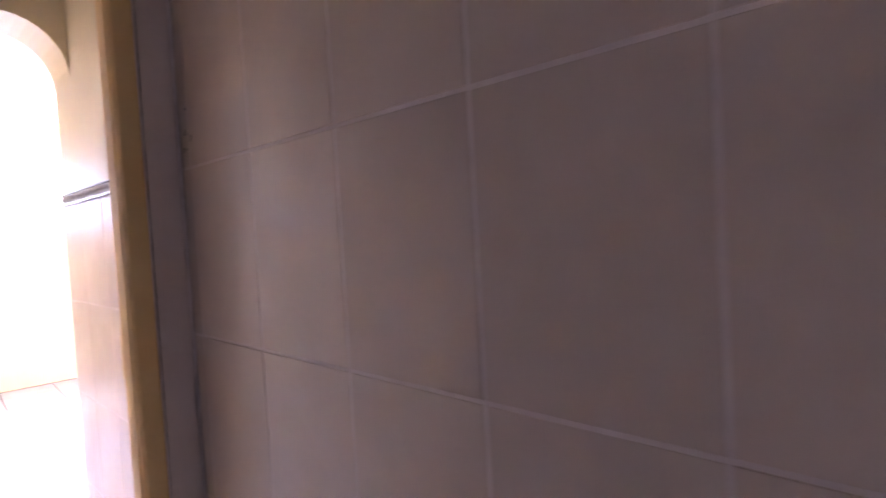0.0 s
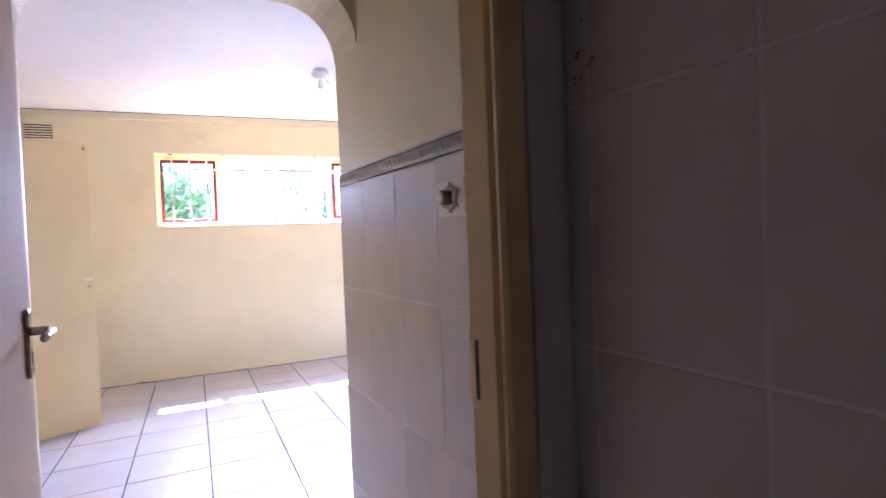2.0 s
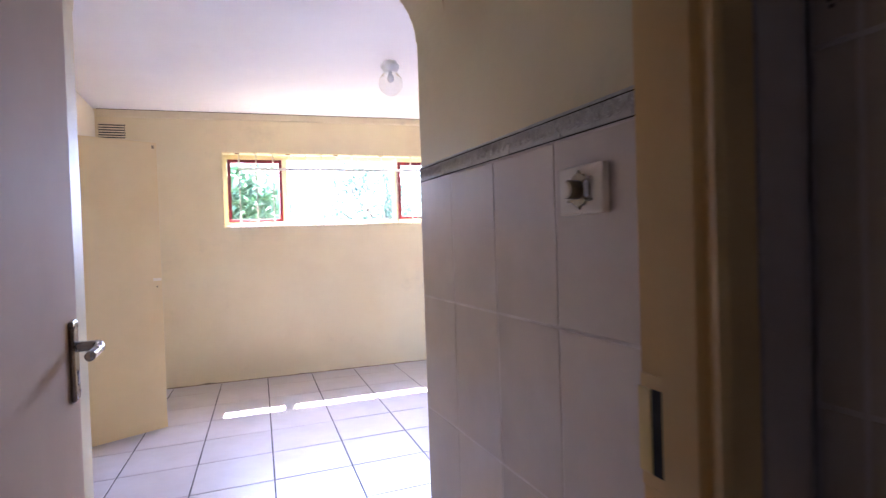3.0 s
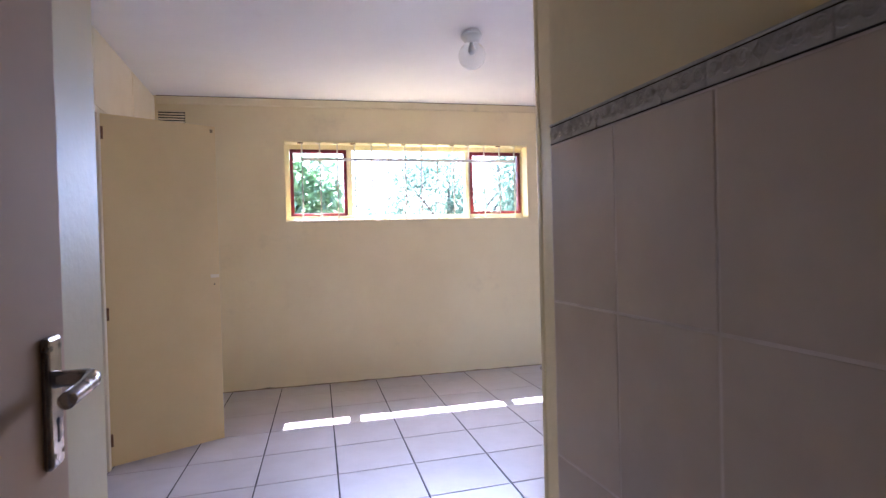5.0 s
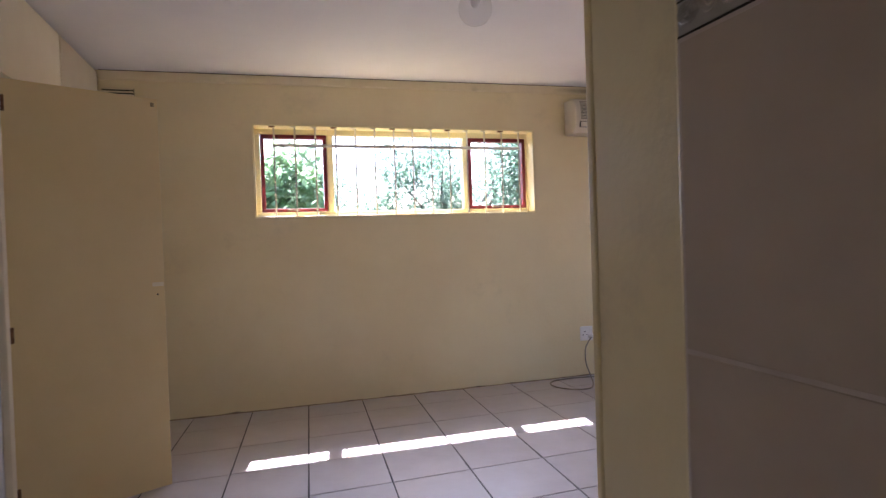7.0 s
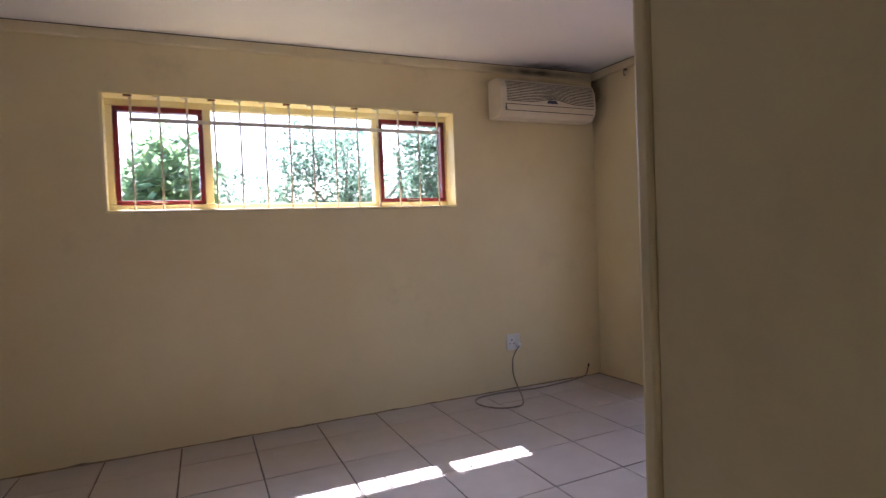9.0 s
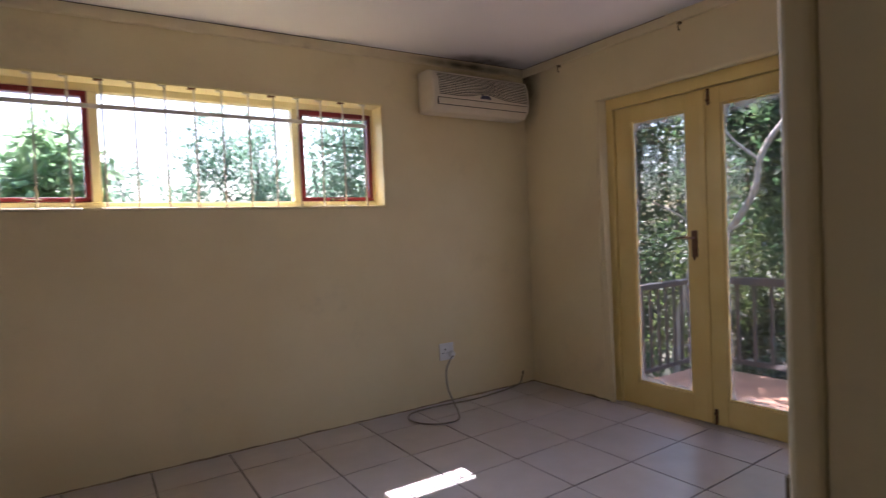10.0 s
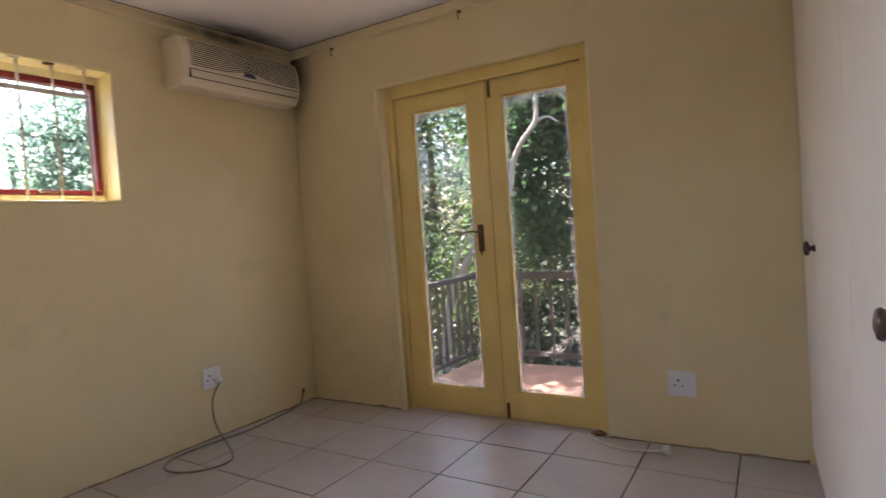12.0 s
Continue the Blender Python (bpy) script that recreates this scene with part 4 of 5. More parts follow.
plug = thing("plug", (-0.812, -0.03, 0.352), "round white plug pushed into the socket", "plug")
part("plug_body", lathe(B(), [(0.024, 0.0105), (0.025, 0.022), (0.020, 0.034), (0.010, 0.040)], SN @ pose(0.036, -0.022, 0), 18), M_PLASTIC, plug, "", True)
cord = thing("power_cord", (-0.95, -0.12, 0.0), "grey power cord hanging from the socket and looped on the floor", "cord")
pts = [(-0.812, -0.036, 0.333), (-0.850, -0.045, 0.30), (-0.884, -0.050, 0.235), (-0.886, -0.060, 0.12), (-0.892, -0.14, 0.03), (-0.960, -0.29, 0.007), (-1.06, -0.41, 0.007), (-1.19, -0.39, 0.007), (-1.275, -0.29, 0.007), (-1.28, -0.17, 0.007), (-1.20, -0.085, 0.007), (-1.03, -0.070, 0.009), (-0.876, -0.085, 0.008), (-0.70, -0.105, 0.007), (-0.41, -0.075, 0.007), (-0.21, -0.03, 0.009), (-0.148, -0.016, 0.030)]
part("flex", tube(B(), smooth_line(pts, 7), 0.0052, 8), M_CORD, cord, "", True)
stub = thing("cable_stub", (-0.148, -0.01, 0.03), "dark cable end sticking out of the wall", "cable")
part("flex", tube(B(), smooth_line([(-0.148, -0.014, 0.030), (-0.142, -0.014, 0.06), (-0.136, -0.020, 0.085), (-0.146, -0.034, 0.108)], 5), [0.004] * 11 + [0.007] * 5, 8), M_DARK, stub, "", True)
wcord = thing("extension_cord", (-0.06, -2.2, 0.0), "white cord with a plug lying by the doors", "cord")
pts = [(0.056, -2.085, 0.010), (0.062, -2.050, 0.009), (0.02, -2.022, 0.008), (-0.045, -2.035, 0.007), (-0.095, -2.10, 0.007), (-0.145, -2.20, 0.007), (-0.150, -2.29, 0.007), (-0.130, -2.37, 0.009), (-0.134, -2.425, 0.014)]
part("flex", tube(B(), smooth_line(pts, 6), 0.0055, 8), M_WCORD, wcord, "", True)
part("plug_body", lathe(B(), [(0.012, 0), (0.022, 0.012), (0.024, 0.026), (0.022, 0.034)], pose(-0.134, -2.425, 0.0245, 90, 0, 5), 16), M_PLASTIC, wcord, "white round plug", True)
debris = thing("rag", (0.02, -2.08, 0.007), "small dark crumpled scrap in the door corner", "scrap")
bm = B()
bmesh.ops.create_icosphere(bm, subdivisions=2, radius=0.03)
for v in bm.verts:
    v.co = Vector((v.co.x * 0.8 + 0.005, v.co.y * 1.2 - 2.075, max(0.0, v.co.z * 0.5 + 0.012))) + Vector((noise.noise(v.co * 60), noise.noise(v.co * 50 + Vector((3, 1, 7))), 0)) * 0.006
part("scrap", bm, M_RUST, debris)

# curtain hooks on the east cornice
for y in (-0.405, -1.395):
    hk = thing("curtain_hook", (-0.02, y, 2.40), "small tarnished curtain hook under the cornice", "hook", "curtain hooks")
    bm = box(B(), -0.024, -0.002, y - 0.010, y + 0.010, 2.405, 2.420, 0.002, 1)
    tube(bm, smooth_line([(-0.02, y, 2.41), (-0.028, y, 2.39), (-0.024, y, 2.372), (-0.012, y, 2.372)], 4), 0.0035, 6)
    part("hook_body", bm, M_BRASS, hk)

# ---- lobby switch ----
SW = basis((0, -1, 0), (0, 0, 1), (-1, 0, 0), (-2.9615, -4.793, 1.330))
sw = thing("light_switch", SW.translation, "cream plate with an ornate brass rotary switch", "switch")
swp = part("plate", box(B(), -0.064, 0.064, -0.0425, 0.0425, 0.0005, 0.016, 0.003, 2, SW), M_CREAM, sw)
def switch_outline():
    """Half of the pointed, barred outline, mirrored below."""
    top = [(-0.036, 0.017), (-0.036, 0.021), (-0.020, 0.021), (-0.017, 0.026), (-0.007, 0.028), (0.0, 0.035), (0.007, 0.028), (0.017, 0.026), (0.020, 0.021), (0.036, 0.021), (0.036, 0.017), (0.019, 0.017)]
    return top + [(x, -y) for x, y in reversed(top)]


bm = B()
ring = [(-0.019, 0.017)] + switch_outline() + [(-0.019, -0.017)]
f = [bm.verts.new(SW @ Vector((x, y, 0.0155))) for x, y in ring]
t = [bm.verts.new(SW @ Vector((x * 0.95, y * 0.95, 0.020))) for x, y in ring]
for k in range(len(ring)):
    bm.faces.new((f[k], f[(k + 1) % len(ring)], t[(k + 1) % len(ring)], t[k]))
bm.faces.new(t)
part("escutcheon", bm, M_BRASS, swp, "ornate tarnished brass escutcheon")
kn = part("knob", lathe(B(), [(0.015, 0.019), (0.0165, 0.022), (0.0165, 0.040), (0.0155, 0.043)], SW @ pose(0.002, 0.0, 0), 24), M_BRASS, swp, "round brass knob", True)
part("knob_cap", lathe(B(), [(0.0145, 0.0428), (0.0145, 0.0450), (0.012, 0.0462), (0.004, 0.0466)], SW @ pose(0.002, 0.0, 0), 24), M_UPPER, kn, "cream cap of the knob", True)
part("toggle", box(B(), 0.023, 0.032, -0.014, 0.014, 0.019, 0.026, 0.003, 1, SW), M_PLASTIC, swp, "pale switch toggle")


# ---- trees and ground outside ----
def leaves(name, clumps, per, size, material, parent, spread, seed, stretch=1.0):
    rng = np.random.default_rng(seed)
    c = np.repeat(np.array(clumps, float), per, axis=0)
    n = len(c)
    pos = c[:, :3] + rng.normal(size=(n, 3)) * spread * c[:, 3:4]
    az, el = rng.uniform(0, 2 * math.pi, n), rng.normal(-0.25, 0.55, n)
    u = np.stack([np.cos(az) * np.cos(el), np.sin(az) * np.cos(el), np.sin(el)], 1)
    w = np.cross(u, np.array([0, 0, 1.0]) + rng.normal(size=(n, 3)) * 0.45)
    w /= np.linalg.norm(w, axis=1, keepdims=True) + 1e-9
    nn = np.cross(w, u)
    s = (size * rng.uniform(0.6, 1.35, n))[:, None]
    v0, v2 = pos, pos + u * s * stretch
    mid = pos + u * s * 0.45 * stretch - nn * s * 0.06
    v1, v3 = mid + w * s * 0.24 + nn * s * 0.08, mid - w * s * 0.24 + nn * s * 0.08
    verts = np.stack([v0, v1, v2, v3, mid], 1).reshape(-1, 3)
    b = np.arange(n) * 5
    faces = np.concatenate([np.stack([b, b + 1, b + 4], 1), np.stack([b + 1, b + 2, b + 4], 1), np.stack([b + 2, b + 3, b + 4], 1), np.stack([b + 3, b, b + 4], 1)])
    me = bpy.data.meshes.new(name)
    me.from_pydata(verts.tolist(), [], faces.tolist())
    me.materials.append(material)
    ob = part(name, me, material, parent)
    return ob


def tree(base, height, crown, material, bark, label, seed, clumps=110, per=60, size=0.11, lean=(0, 0), stretch=1.0):
    """crown: centre x, y, z and radii; limbs reach from the trunk into the crown."""
    rng = random.Random(seed)
    t = thing("tree", base, label, "tree", "garden trees")
    bx, by, bz = base
    top = Vector((bx + lean[0], by + lean[1], bz + height))
    pts = smooth_line([base, Vector(base).lerp(top, 0.35) + Vector((rng.uniform(-.15, .15), rng.uniform(-.15, .15), 0)), Vector(base).lerp(top, 0.7) + Vector((rng.uniform(-.2, .2), rng.uniform(-.2, .2), 0)), top], 6)
    r0 = 0.035 * height ** 0.75 + 0.03
    part("trunk", tube(B(), pts, [r0 * (1 - 0.75 * k / (len(pts) - 1)) for k in range(len(pts))], 10), bark, t, "", True)
    (cx, cy, cz), (rx, ry, rz) = crown
    cl = []
    for k in range(clumps):
        d = Vector((rng.gauss(0, 1), rng.gauss(0, 1), rng.gauss(0, 1))).normalized() * rng.uniform(0.35, 1.0) ** 0.6
        wob = 0.75 + 0.5 * noise.noise(d * 1.7 + Vector((seed, 0, 0)))
        cl.append((cx + d.x * rx * wob, cy + d.y * ry * wob, cz + d.z * rz * wob, rng.uniform(0.7, 1.35)))
    for k in range(9):
        e = Vector(cl[k * (clumps // 9)][:3])
        s = pts[int(len(pts) * rng.uniform(0.35, 0.95)) - 1]
        mid = s.lerp(e, 0.5) + Vector((rng.uniform(-.25, .25), rng.uniform(-.25, .25), rng.uniform(-.1, .3)))
        lp = smooth_line([s, mid, e], 6)
        part("limb", tube(B(), lp, [max(0.012, 0.38 * r0 * (1 - 0.8 * i / (len(lp) - 1))) for i in range(len(lp))], 7), bark, t, "", True)
    leaves("crown", cl, per, size, material, t, 0.145 * max(rx, rz) / 1.5, seed, stretch)
    return t


GZ = -2.62
bm = B()
for x, y in ((-300, -300), (300, -300), (300, 300), (-300, 300)):
    bm.verts.new((x, y, GZ))
bm.verts.ensure_lookup_table()
bm.faces.new(bm.verts)
ground = setting("ground", bm, M_SOIL, "grass and leaf litter of the garden", "ground")
# outer face of the house below floor level
bm = B()
for x0, x1, y0, y1 in ((-6.1, 0.22, 0.10, 0.219), (0.10, 0.219, -7.5, 0.099)):
    box(bm, x0, x1, y0, y1, GZ, -0.301)
setting("plinth_wall", bm, M_EXT, "plastered base wall of the house", "wall")

# beyond the long window
tree((-3.4, 6.0, GZ), 4.2, ((-3.1, 5.6, 1.75), (1.05, 0.9, 1.45)), M_YGREEN, M_BARK, "broad-leaved shrub with long green leaves", 3, 85, 24, 0.20, stretch=1.5)
tree((-2.2, 8.0, GZ), 4.4, ((-2.2, 7.6, 1.7), (1.3, 1.2, 1.4)), M_SGREEN, M_BARK, "sunlit leafy garden tree", 5, 75, 42, 0.09)
tree((0.2, 7.4, GZ), 4.8, ((-0.5, 7.0, 2.25), (1.35, 1.1, 1.7)), M_SGREEN, M_DBARK, "dense green garden tree", 8, 125, 64, 0.09)
tree((2.6, 5.8, GZ), 5.6, ((1.5, 5.5, 2.2), (1.4, 1.2, 2.1)), M_SGREEN, M_DBARK, "tall shady garden tree", 11, 190, 70, 0.09)
tree((-7.5, 9.0, GZ), 4.8, ((-7.3, 8.8, 1.6), (2.2, 1.4, 1.6)), M_SGREEN, M_DBARK, "spreading green tree in the garden", 12, 110, 50, 0.13)
tree((-3.6, 12.0, GZ), 4.4, ((-3.2, 12.0, 1.3), (4.2, 1.2, 1.45)), M_SGREEN, M_DBARK, "dark hedge tree across the garden", 14, 130, 55, 0.14)
tree((3.4, 13.0, GZ), 6.4, ((3.4, 13.0, 2.0), (3.6, 1.4, 2.1)), M_SGREEN, M_DBARK, "dark hedge tree across the garden", 15, 130, 55, 0.14)
# beyond the balcony
tree((3.3, 1.6, GZ), 6.5, ((2.8, 2.0, 2.8), (2.3, 1.5, 2.6)), M_GREEN, M_DBARK, "tall tree arching over the balcony", 21, 270, 85, 0.10, (0.5, 0.3))
tree((6.2, -1.9, GZ), 6.0, ((5.4, 0.4, 2.75), (1.7, 1.8, 2.1)), M_DGREEN, M_DBARK, "dark dense tree beyond the railing", 22, 190, 46, 0.17)
tree((5.6, -2.0, GZ), 6.6, ((5.3, -1.6, 2.8), (1.6, 2.0, 2.2)), M_DGREEN, M_DBARK, "dark glossy-leaved tree beyond the railing", 23, 200, 46, 0.19, stretch=1.2)
tree((7.8, 1.6, GZ), 7.5, ((8.0, 1.6, 1.6), (2.6, 2.6, 3.6)), M_LGREEN, M_DBARK, "sunlit tree at the back of the garden", 24, 220, 60, 0.13)
tree((10.6, 5.8, GZ), 7.5, ((10.6, 5.6, 1.6), (2.4, 3.2, 4.4)), M_GREEN, M_DBARK, "broad green tree far back in the garden", 28, 230, 60, 0.15)
tree((8.6, -3.4, GZ), 7.0, ((8.6, -3.2, 1.4), (2.6, 2.6, 4.0)), M_GREEN, M_DBARK, "leafy tree at the back of the garden", 25, 220, 70, 0.15)
tree((3.5, -0.9, GZ), 1.8, ((3.6, -0.9, -1.0), (1.1, 1.9, 1.1)), M_GREEN, M_BARK, "low green shrub under the balcony", 26, 130, 70, 0.12)
tree((2.2, 1.5, GZ), 1.7, ((2.1, 1.4, -0.9), (1.3, 1.0, 1.2)), M_DGREEN, M_BARK, "low green shrub beside the balcony", 27, 130, 70, 0.12)
tree((5.3, 1.3, GZ), 2.6, ((5.1, 1.1, -0.25), (1.2, 1.9, 1.35)), M_LGREEN, M_BARK, "leafy yellow-green shrub behind the railing", 29, 150, 60, 0.11)
tree((6.4, 3.6, GZ), 3.0, ((6.2, 3.4, -0.1), (1.3, 1.6, 1.6)), M_GREEN, M_BARK, "leafy green shrub behind the railing", 30, 150, 60, 0.11)
# pale bent limbs of the near tree
near = thing("tree", (3.25, 0.95, GZ), "pale bent trunk rising past the railing", "tree", "garden trees")
pts = smooth_line([(3.25, 0.95, GZ), (3.2, 0.92, -0.9), (3.2, 0.80, 0.15), (3.2, 0.58, 0.61), (3.2, 0.36, 0.91), (3.2, 0.05, 1.25), (3.2, -0.14, 1.56), (3.2, -0.20, 1.86), (3.2, -0.33, 2.10), (3.2, -0.51, 2.31), (3.2, -0.53, 2.62), (3.25, -0.62, 3.3)], 5)
part("trunk", tube(B(), pts, [0.056 - 0.036 * (k / (len(pts) - 1)) for k in range(len(pts))], 10), M_BARK, near, "", True)
for q in ([(3.2, -0.51, 2.30), (3.2, -0.66, 2.33), (3.15, -0.80, 2.24)], [(3.2, 0.36, 0.91), (3.1, 0.62, 1.25), (2.9, 0.95, 1.5)], [(3.2, 0.80, 0.15), (3.1, 0.55, 0.85), (3.05, 0.1, 1.1), (2.9, -0.2, 1.2)], [(3.2, -0.2, 1.86), (3.1, 0.1, 2.2), (3.0, 0.3, 2.7)]):
    lp = smooth_line(q, 6)
    part("limb", tube(B(), lp, [0.020 - 0.013 * i / (len(lp) - 1) for i in range(len(lp))], 7), M_BARK, near, "", True)
leaves("crown", [(3.5 + 0.5 * math.sin(k * 2.1), -1.4 + 0.7 * math.sin(k * 1.3 + 1), 3.4 + 0.5 * math.cos(k * 1.7), 1.0) for k in range(40)], 40, 0.12, M_GREEN, near, 0.25, 31)

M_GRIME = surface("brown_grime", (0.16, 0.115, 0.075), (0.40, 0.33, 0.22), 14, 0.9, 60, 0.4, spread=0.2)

# hairline cracks in the plaster beside the wardrobe
for k, q in enumerate(([(0, -2.62, 1.36), (0, -2.70, 1.42), (0, -2.76, 1.50), (0, -2.86, 1.56), (0, -2.95, 1.68)], [(0, -2.55, 0.035), (0, -2.68, 0.042), (0, -2.82, 0.075), (0, -2.99, 0.082)])):
    part("crack", tube(B(), smooth_line([(x, y, z) for x, y, z in q], 5), 0.0007, 5), M_CORNICE, wall_east, "hairline plaster crack")

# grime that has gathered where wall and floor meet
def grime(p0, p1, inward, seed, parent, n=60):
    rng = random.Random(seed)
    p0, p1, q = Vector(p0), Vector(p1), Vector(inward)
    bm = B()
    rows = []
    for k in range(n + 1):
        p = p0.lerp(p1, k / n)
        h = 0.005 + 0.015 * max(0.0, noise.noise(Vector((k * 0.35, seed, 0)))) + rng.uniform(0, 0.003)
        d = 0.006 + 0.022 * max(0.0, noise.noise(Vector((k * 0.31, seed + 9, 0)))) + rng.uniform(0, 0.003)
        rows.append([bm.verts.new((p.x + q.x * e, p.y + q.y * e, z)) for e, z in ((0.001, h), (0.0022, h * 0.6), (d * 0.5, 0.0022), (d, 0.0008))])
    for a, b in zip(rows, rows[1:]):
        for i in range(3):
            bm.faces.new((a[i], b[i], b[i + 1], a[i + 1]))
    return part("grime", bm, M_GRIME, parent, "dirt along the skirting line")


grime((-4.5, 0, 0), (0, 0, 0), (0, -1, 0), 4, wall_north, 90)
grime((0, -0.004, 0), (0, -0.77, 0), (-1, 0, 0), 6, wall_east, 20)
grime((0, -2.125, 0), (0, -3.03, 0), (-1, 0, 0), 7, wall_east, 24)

# ---- tiles, last ----
# bedroom and lobby floor
# the tiles were laid a little out of square with the walls and vary a little in size
def joint_x(k, y):
    x = -0.315 - 0.428 * k + 0.0015 * k * k + (0.010 + 0.007 * k) * (y + 0.72)
    return min(-0.002, max(-4.53, x))


def joint_y(j, x):
    return min(-0.002, max(-3.874, -0.275 - 0.4165 * j + (0.014 + 0.0045 * j) * (x + 0.5)))


def floor_piece(x0, x1, y0, y1, skew, rise):
    """One floor tile between its joints, a slight parallelogram."""
    bm = B()
    xm, ym, c = (x0 + x1) / 2, (y0 + y1) / 2, 0.0015
    rings = []
    for g, z in ((0.0038, 0.0), (0.0038, 0.0042 - c), (0.0038 + c, 0.0042)):
        w, d = (x1 - x0) / 2 - g, (y1 - y0) / 2 - g
        rings.append([bm.verts.new((a * w + b * d * skew, b * d + a * w * rise, z)) for a, b in ((-1, -1), (1, -1), (1, 1), (-1, 1))])
    for a, b in zip(rings, rings[1:]):
        for i in range(4):
            bm.faces.new((a[i], a[(i + 1) % 4], b[(i + 1) % 4], b[i]))
    bm.faces.new(rings[-1])
    ob = part("floor_tile", bm, M_FTILE, floor)
    ob.matrix_basis = Matrix.Translation((xm, ym, -0.004)) @ Matrix.Rotation(random.uniform(-0.002, 0.002), 4, "X") @ Matrix.Rotation(random.uniform(-0.002, 0.002), 4, "Y")


for k in range(-1, 11):
    for j in range(-1, 9):
        xm = -0.53 - 0.415 * k
        y1, y0 = joint_y(j, xm), joint_y(j + 1, xm)
        x1, x0 = joint_x(k, (y0 + y1) / 2), joint_x(k + 1, (y0 + y1) / 2)
        if x1 - x0 < 0.02 or y1 - y0 < 0.02:
            continue
        floor_piece(x0, x1, y0, y1, 0.010 + 0.007 * (k + 0.5), 0.016 + 0.0045 * j)
fx2 = lines(-3.90, -2.962, 0.063 - 0.42 * 20, 0.42)
fy2 = lines(-5.29, -3.874, -0.292 - 0.42 * 20, 0.42)
tile_field("floor_tile", fx2, fy2, 0.0076, 0.0042, M_FTILE, floor, lambda x, y: (x, y, -0.004), (1, 0, 0), (0, 1, 0), (0, 0, 1))
fx3 = lines(-4.9, -3.005, 0.063 - 0.42 * 20, 0.42)
fy3 = lines(-7.38, -5.29, -0.292 - 0.42 * 20, 0.42)
tile_field("floor_tile", fx3, fy3, 0.0076, 0.0042, M_FTILE, floor, lambda x, y: (x, y, -0.004), (1, 0, 0), (0, 1, 0), (0, 0, 1))

# lobby wall: tiles of 267 x 356 mm up to the border
TW = 0.2655
wz = [0.006, 0.362, 0.718, 1.074, 1.430]
LOBBY = dict(u=(0, -1, 0), v=(0, 0, 1), n=(-1, 0, 0))
tile_field("wall_tile", lines(-5.105, -3.896, -4.158 - TW * 6, TW), wz, 0.004, 0.010, M_WTILE, wall_lobby_east, lambda y, z: (-2.9518, y, z), **LOBBY)
part("grout_bed", box(B(), -2.9610, -2.9525, -5.106, -3.895, 0.0, 1.432), M_GROUT, wall_lobby_east)

# slate border with raised rings and diamonds
BZ0, BZ1, BL = 1.4335, 1.4800, 0.204


def border_relief(n_len, diamond=True):
    bm = B()
    def ringlet(cx, cy, r, wd, seg, rot=0.0, sq=1.0):
        vs = []
        for k in range(seg):
            a = 2 * math.pi * k / seg + rot
            c, s = math.cos(a), math.sin(a)
            vs.append([bm.verts.new((cx + rr * c * sq, cy + rr * s, h)) for rr, h in ((r, 0.0078), (r - wd / 2, 0.0100), (r - wd, 0.0078))])
        for k in range(seg):
            a, b = vs[k], vs[(k + 1) % seg]
            for i in range(2):
                bm.faces.new((a[i], b[i], b[i + 1], a[i + 1]))
    if diamond:
        ringlet(0, 0.0, 0.0165, 0.0055, 4, 0, 0.9)
        ringlet(0, 0.0, 0.0075, 0.005, 4, 0, 0.9)
    half = n_len / 2 - 0.014
    spots = [0.032, 0.058, half] if diamond else [0.0, 0.030, half]
    for c in sorted({sg * q for q in spots for sg in (-1, 1)}):
        ringlet(c, 0.0, 0.0152, 0.0048, 12)
        ringlet(c + 0.002, 0.001, 0.0085, 0.0036, 8)
        ringlet(c + 0.013, 0.0, 0.0060, 0.0034, 6, 0.5, 0.6)
    if diamond:
        for a, b in ((0.0165, 0.0225), (-0.0225, -0.0165)):
            box(bm, -0.0022, 0.0022, a, b, 0.0074, 0.0112, 0.001, 1)
    box(bm, -n_len / 2, n_len / 2, 0.0172, 0.0215, 0.0074, 0.0112, 0.0012, 1)
    me = finish(bm, "relief")
    me.materials.append(M_RELIEF)
    return me


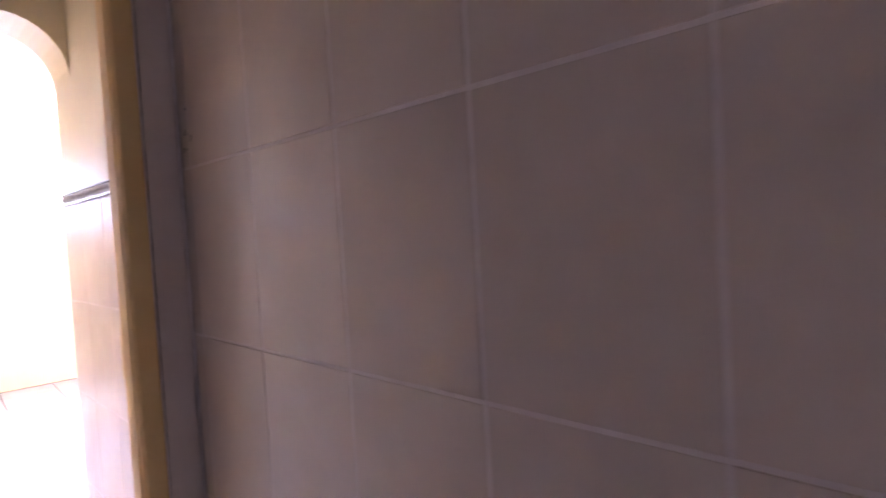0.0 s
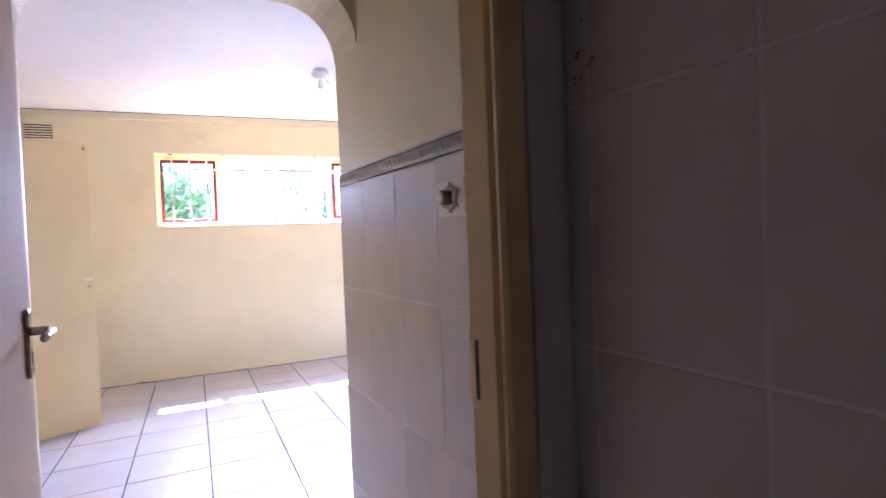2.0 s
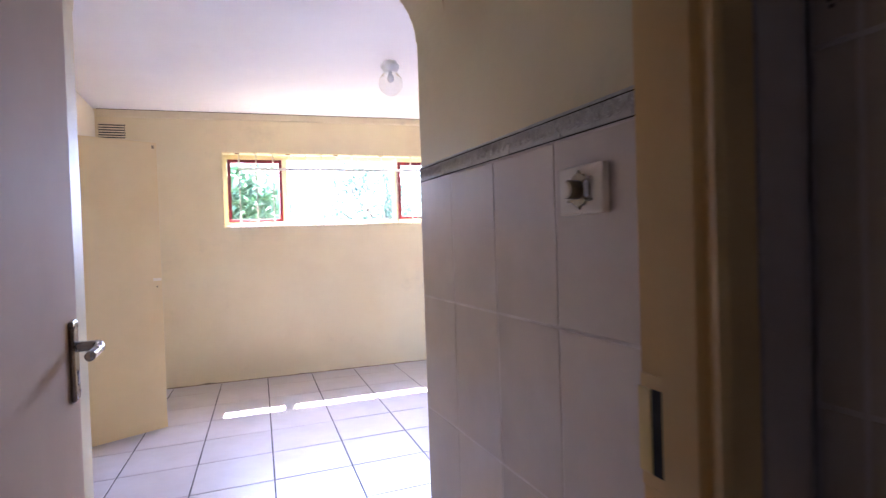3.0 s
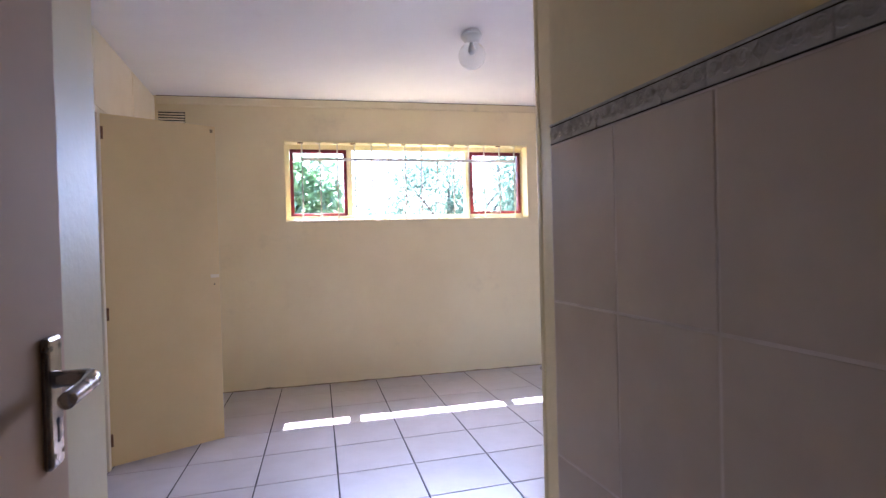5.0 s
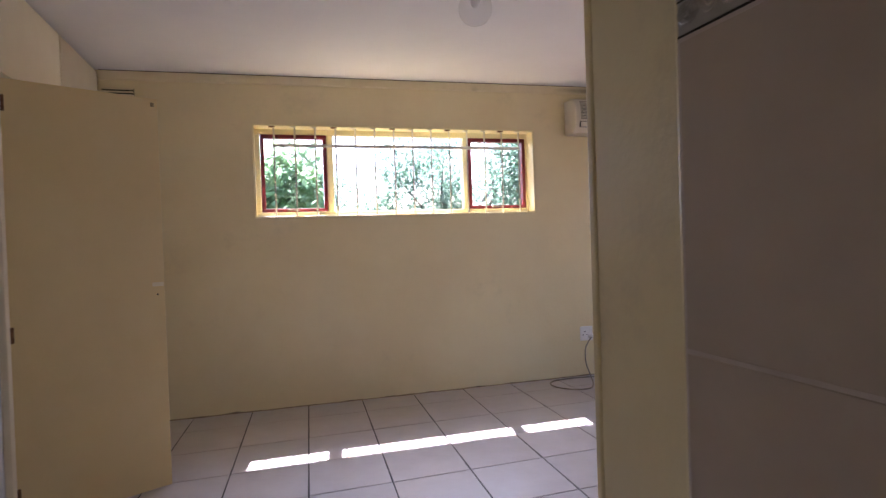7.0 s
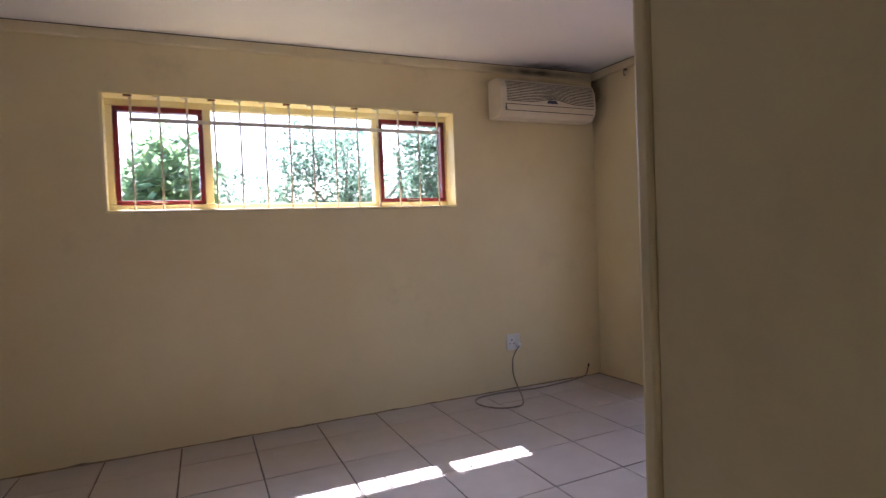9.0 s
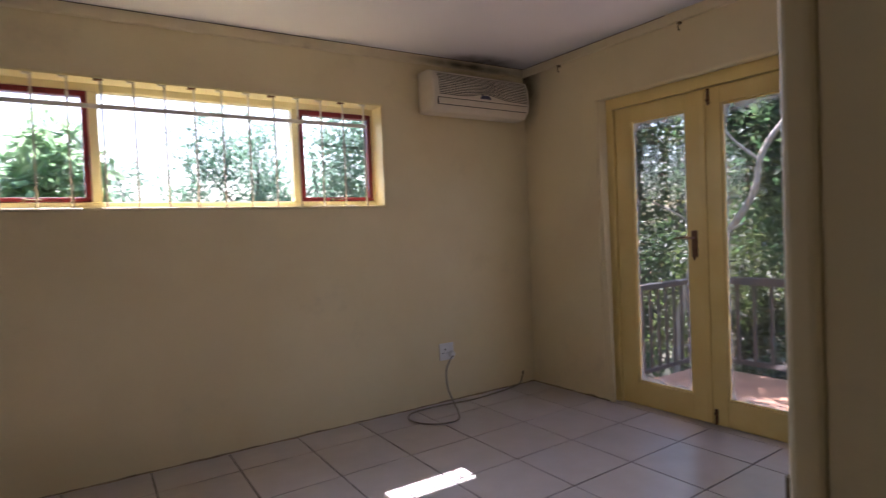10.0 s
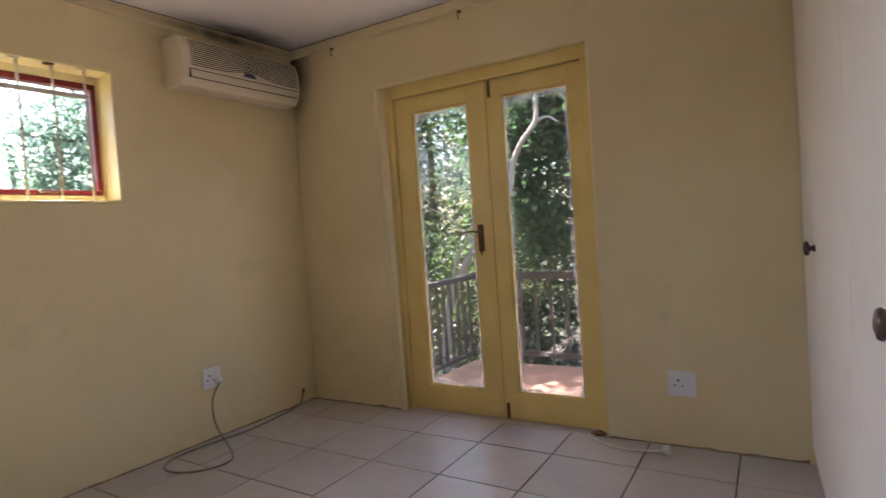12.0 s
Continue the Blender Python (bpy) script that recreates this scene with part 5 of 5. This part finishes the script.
relief_me = border_relief(BL - 0.003)
bl = lines(-5.105, -3.896, -3.998 - BL * 6, BL)
for a, b in zip(bl, bl[1:]):
    if b - a < 0.02:
        continue
    at = Vector((-2.9540, (a + b) / 2, (BZ0 + BZ1) / 2))
    bt = piece("border_tile", b - a - 0.0008, BZ1 - BZ0, 0.0150 - 0.0068, M_BORDER, wall_lobby_east, basis(LOBBY["u"], LOBBY["v"], LOBBY["n"], at))
    if b - a > BL - 0.01:
        ro = new("relief", relief_me)
    elif b - a > 0.1:
        ro = new("relief", border_relief(b - a - 0.003, False))
    else:
        ro = None
    if ro:
        ro.matrix_basis = basis(LOBBY["u"], LOBBY["v"], LOBBY["n"], at)
        link(ro, bt)

for z in (BZ0 - 0.0006, (BZ0 + BZ1) / 2 + 0.0158):
    part("joint_line", box(B(), -2.9625, -2.9600, -5.105, -3.897, z - 0.0011, z + 0.0011), M_DARK, wall_lobby_east, "dark joint of the border")

# bathroom walls
bz = [0.006, 0.362, 0.718, 1.074, 1.430, 1.786, 2.142, 2.44]
tile_field("wall_tile", lines(-7.37, -5.239, -5.553 - TW * 8, TW), bz, 0.0045, 0.009, M_WTILE, wall_bath_east, lambda y, z: (-2.9968, y, z), **LOBBY)
part("grout_bed", box(B(), -3.0048, -2.9975, -7.37, -5.2395, 0.0, 2.44), M_GROUT, wall_bath_east)
tile_field("wall_tile", [-3.079, -3.008], [0.006, 2.44], 0.005, 0.009, M_WTILE, wall_bath_north, lambda x, z: (x, -5.2282, z), (1, 0, 0), (0, 0, 1), (0, -1, 0))
bm = B()
rng = random.Random(9)
for k in range(11):
    y, z, r = -5.285 + rng.uniform(-0.02, 0.03), 1.50 + rng.uniform(-0.035, 0.06), rng.uniform(0.0015, 0.004)
    lathe(bm, [(r, 0), (r * 0.7, 0.0006)], pose(-3.0058, y, z, 0, -90), 7)
part("mould_spots", bm, M_MOULD_GAP, wall_bath_east, "dark mould spots near the corner")

# side room tiles seen through the doorway
tile_field("wall_tile", lines(-6.0, -4.63, -4.676 - 0.2 * 8, 0.2), [0.004] + [0.186 + 0.2515 * k for k in range(10)], 0.003, 0.009, M_WTILE, wall_side_north, lambda x, z: (x, -1.5352, z), (1, 0, 0), (0, 0, 1), (0, -1, 0))
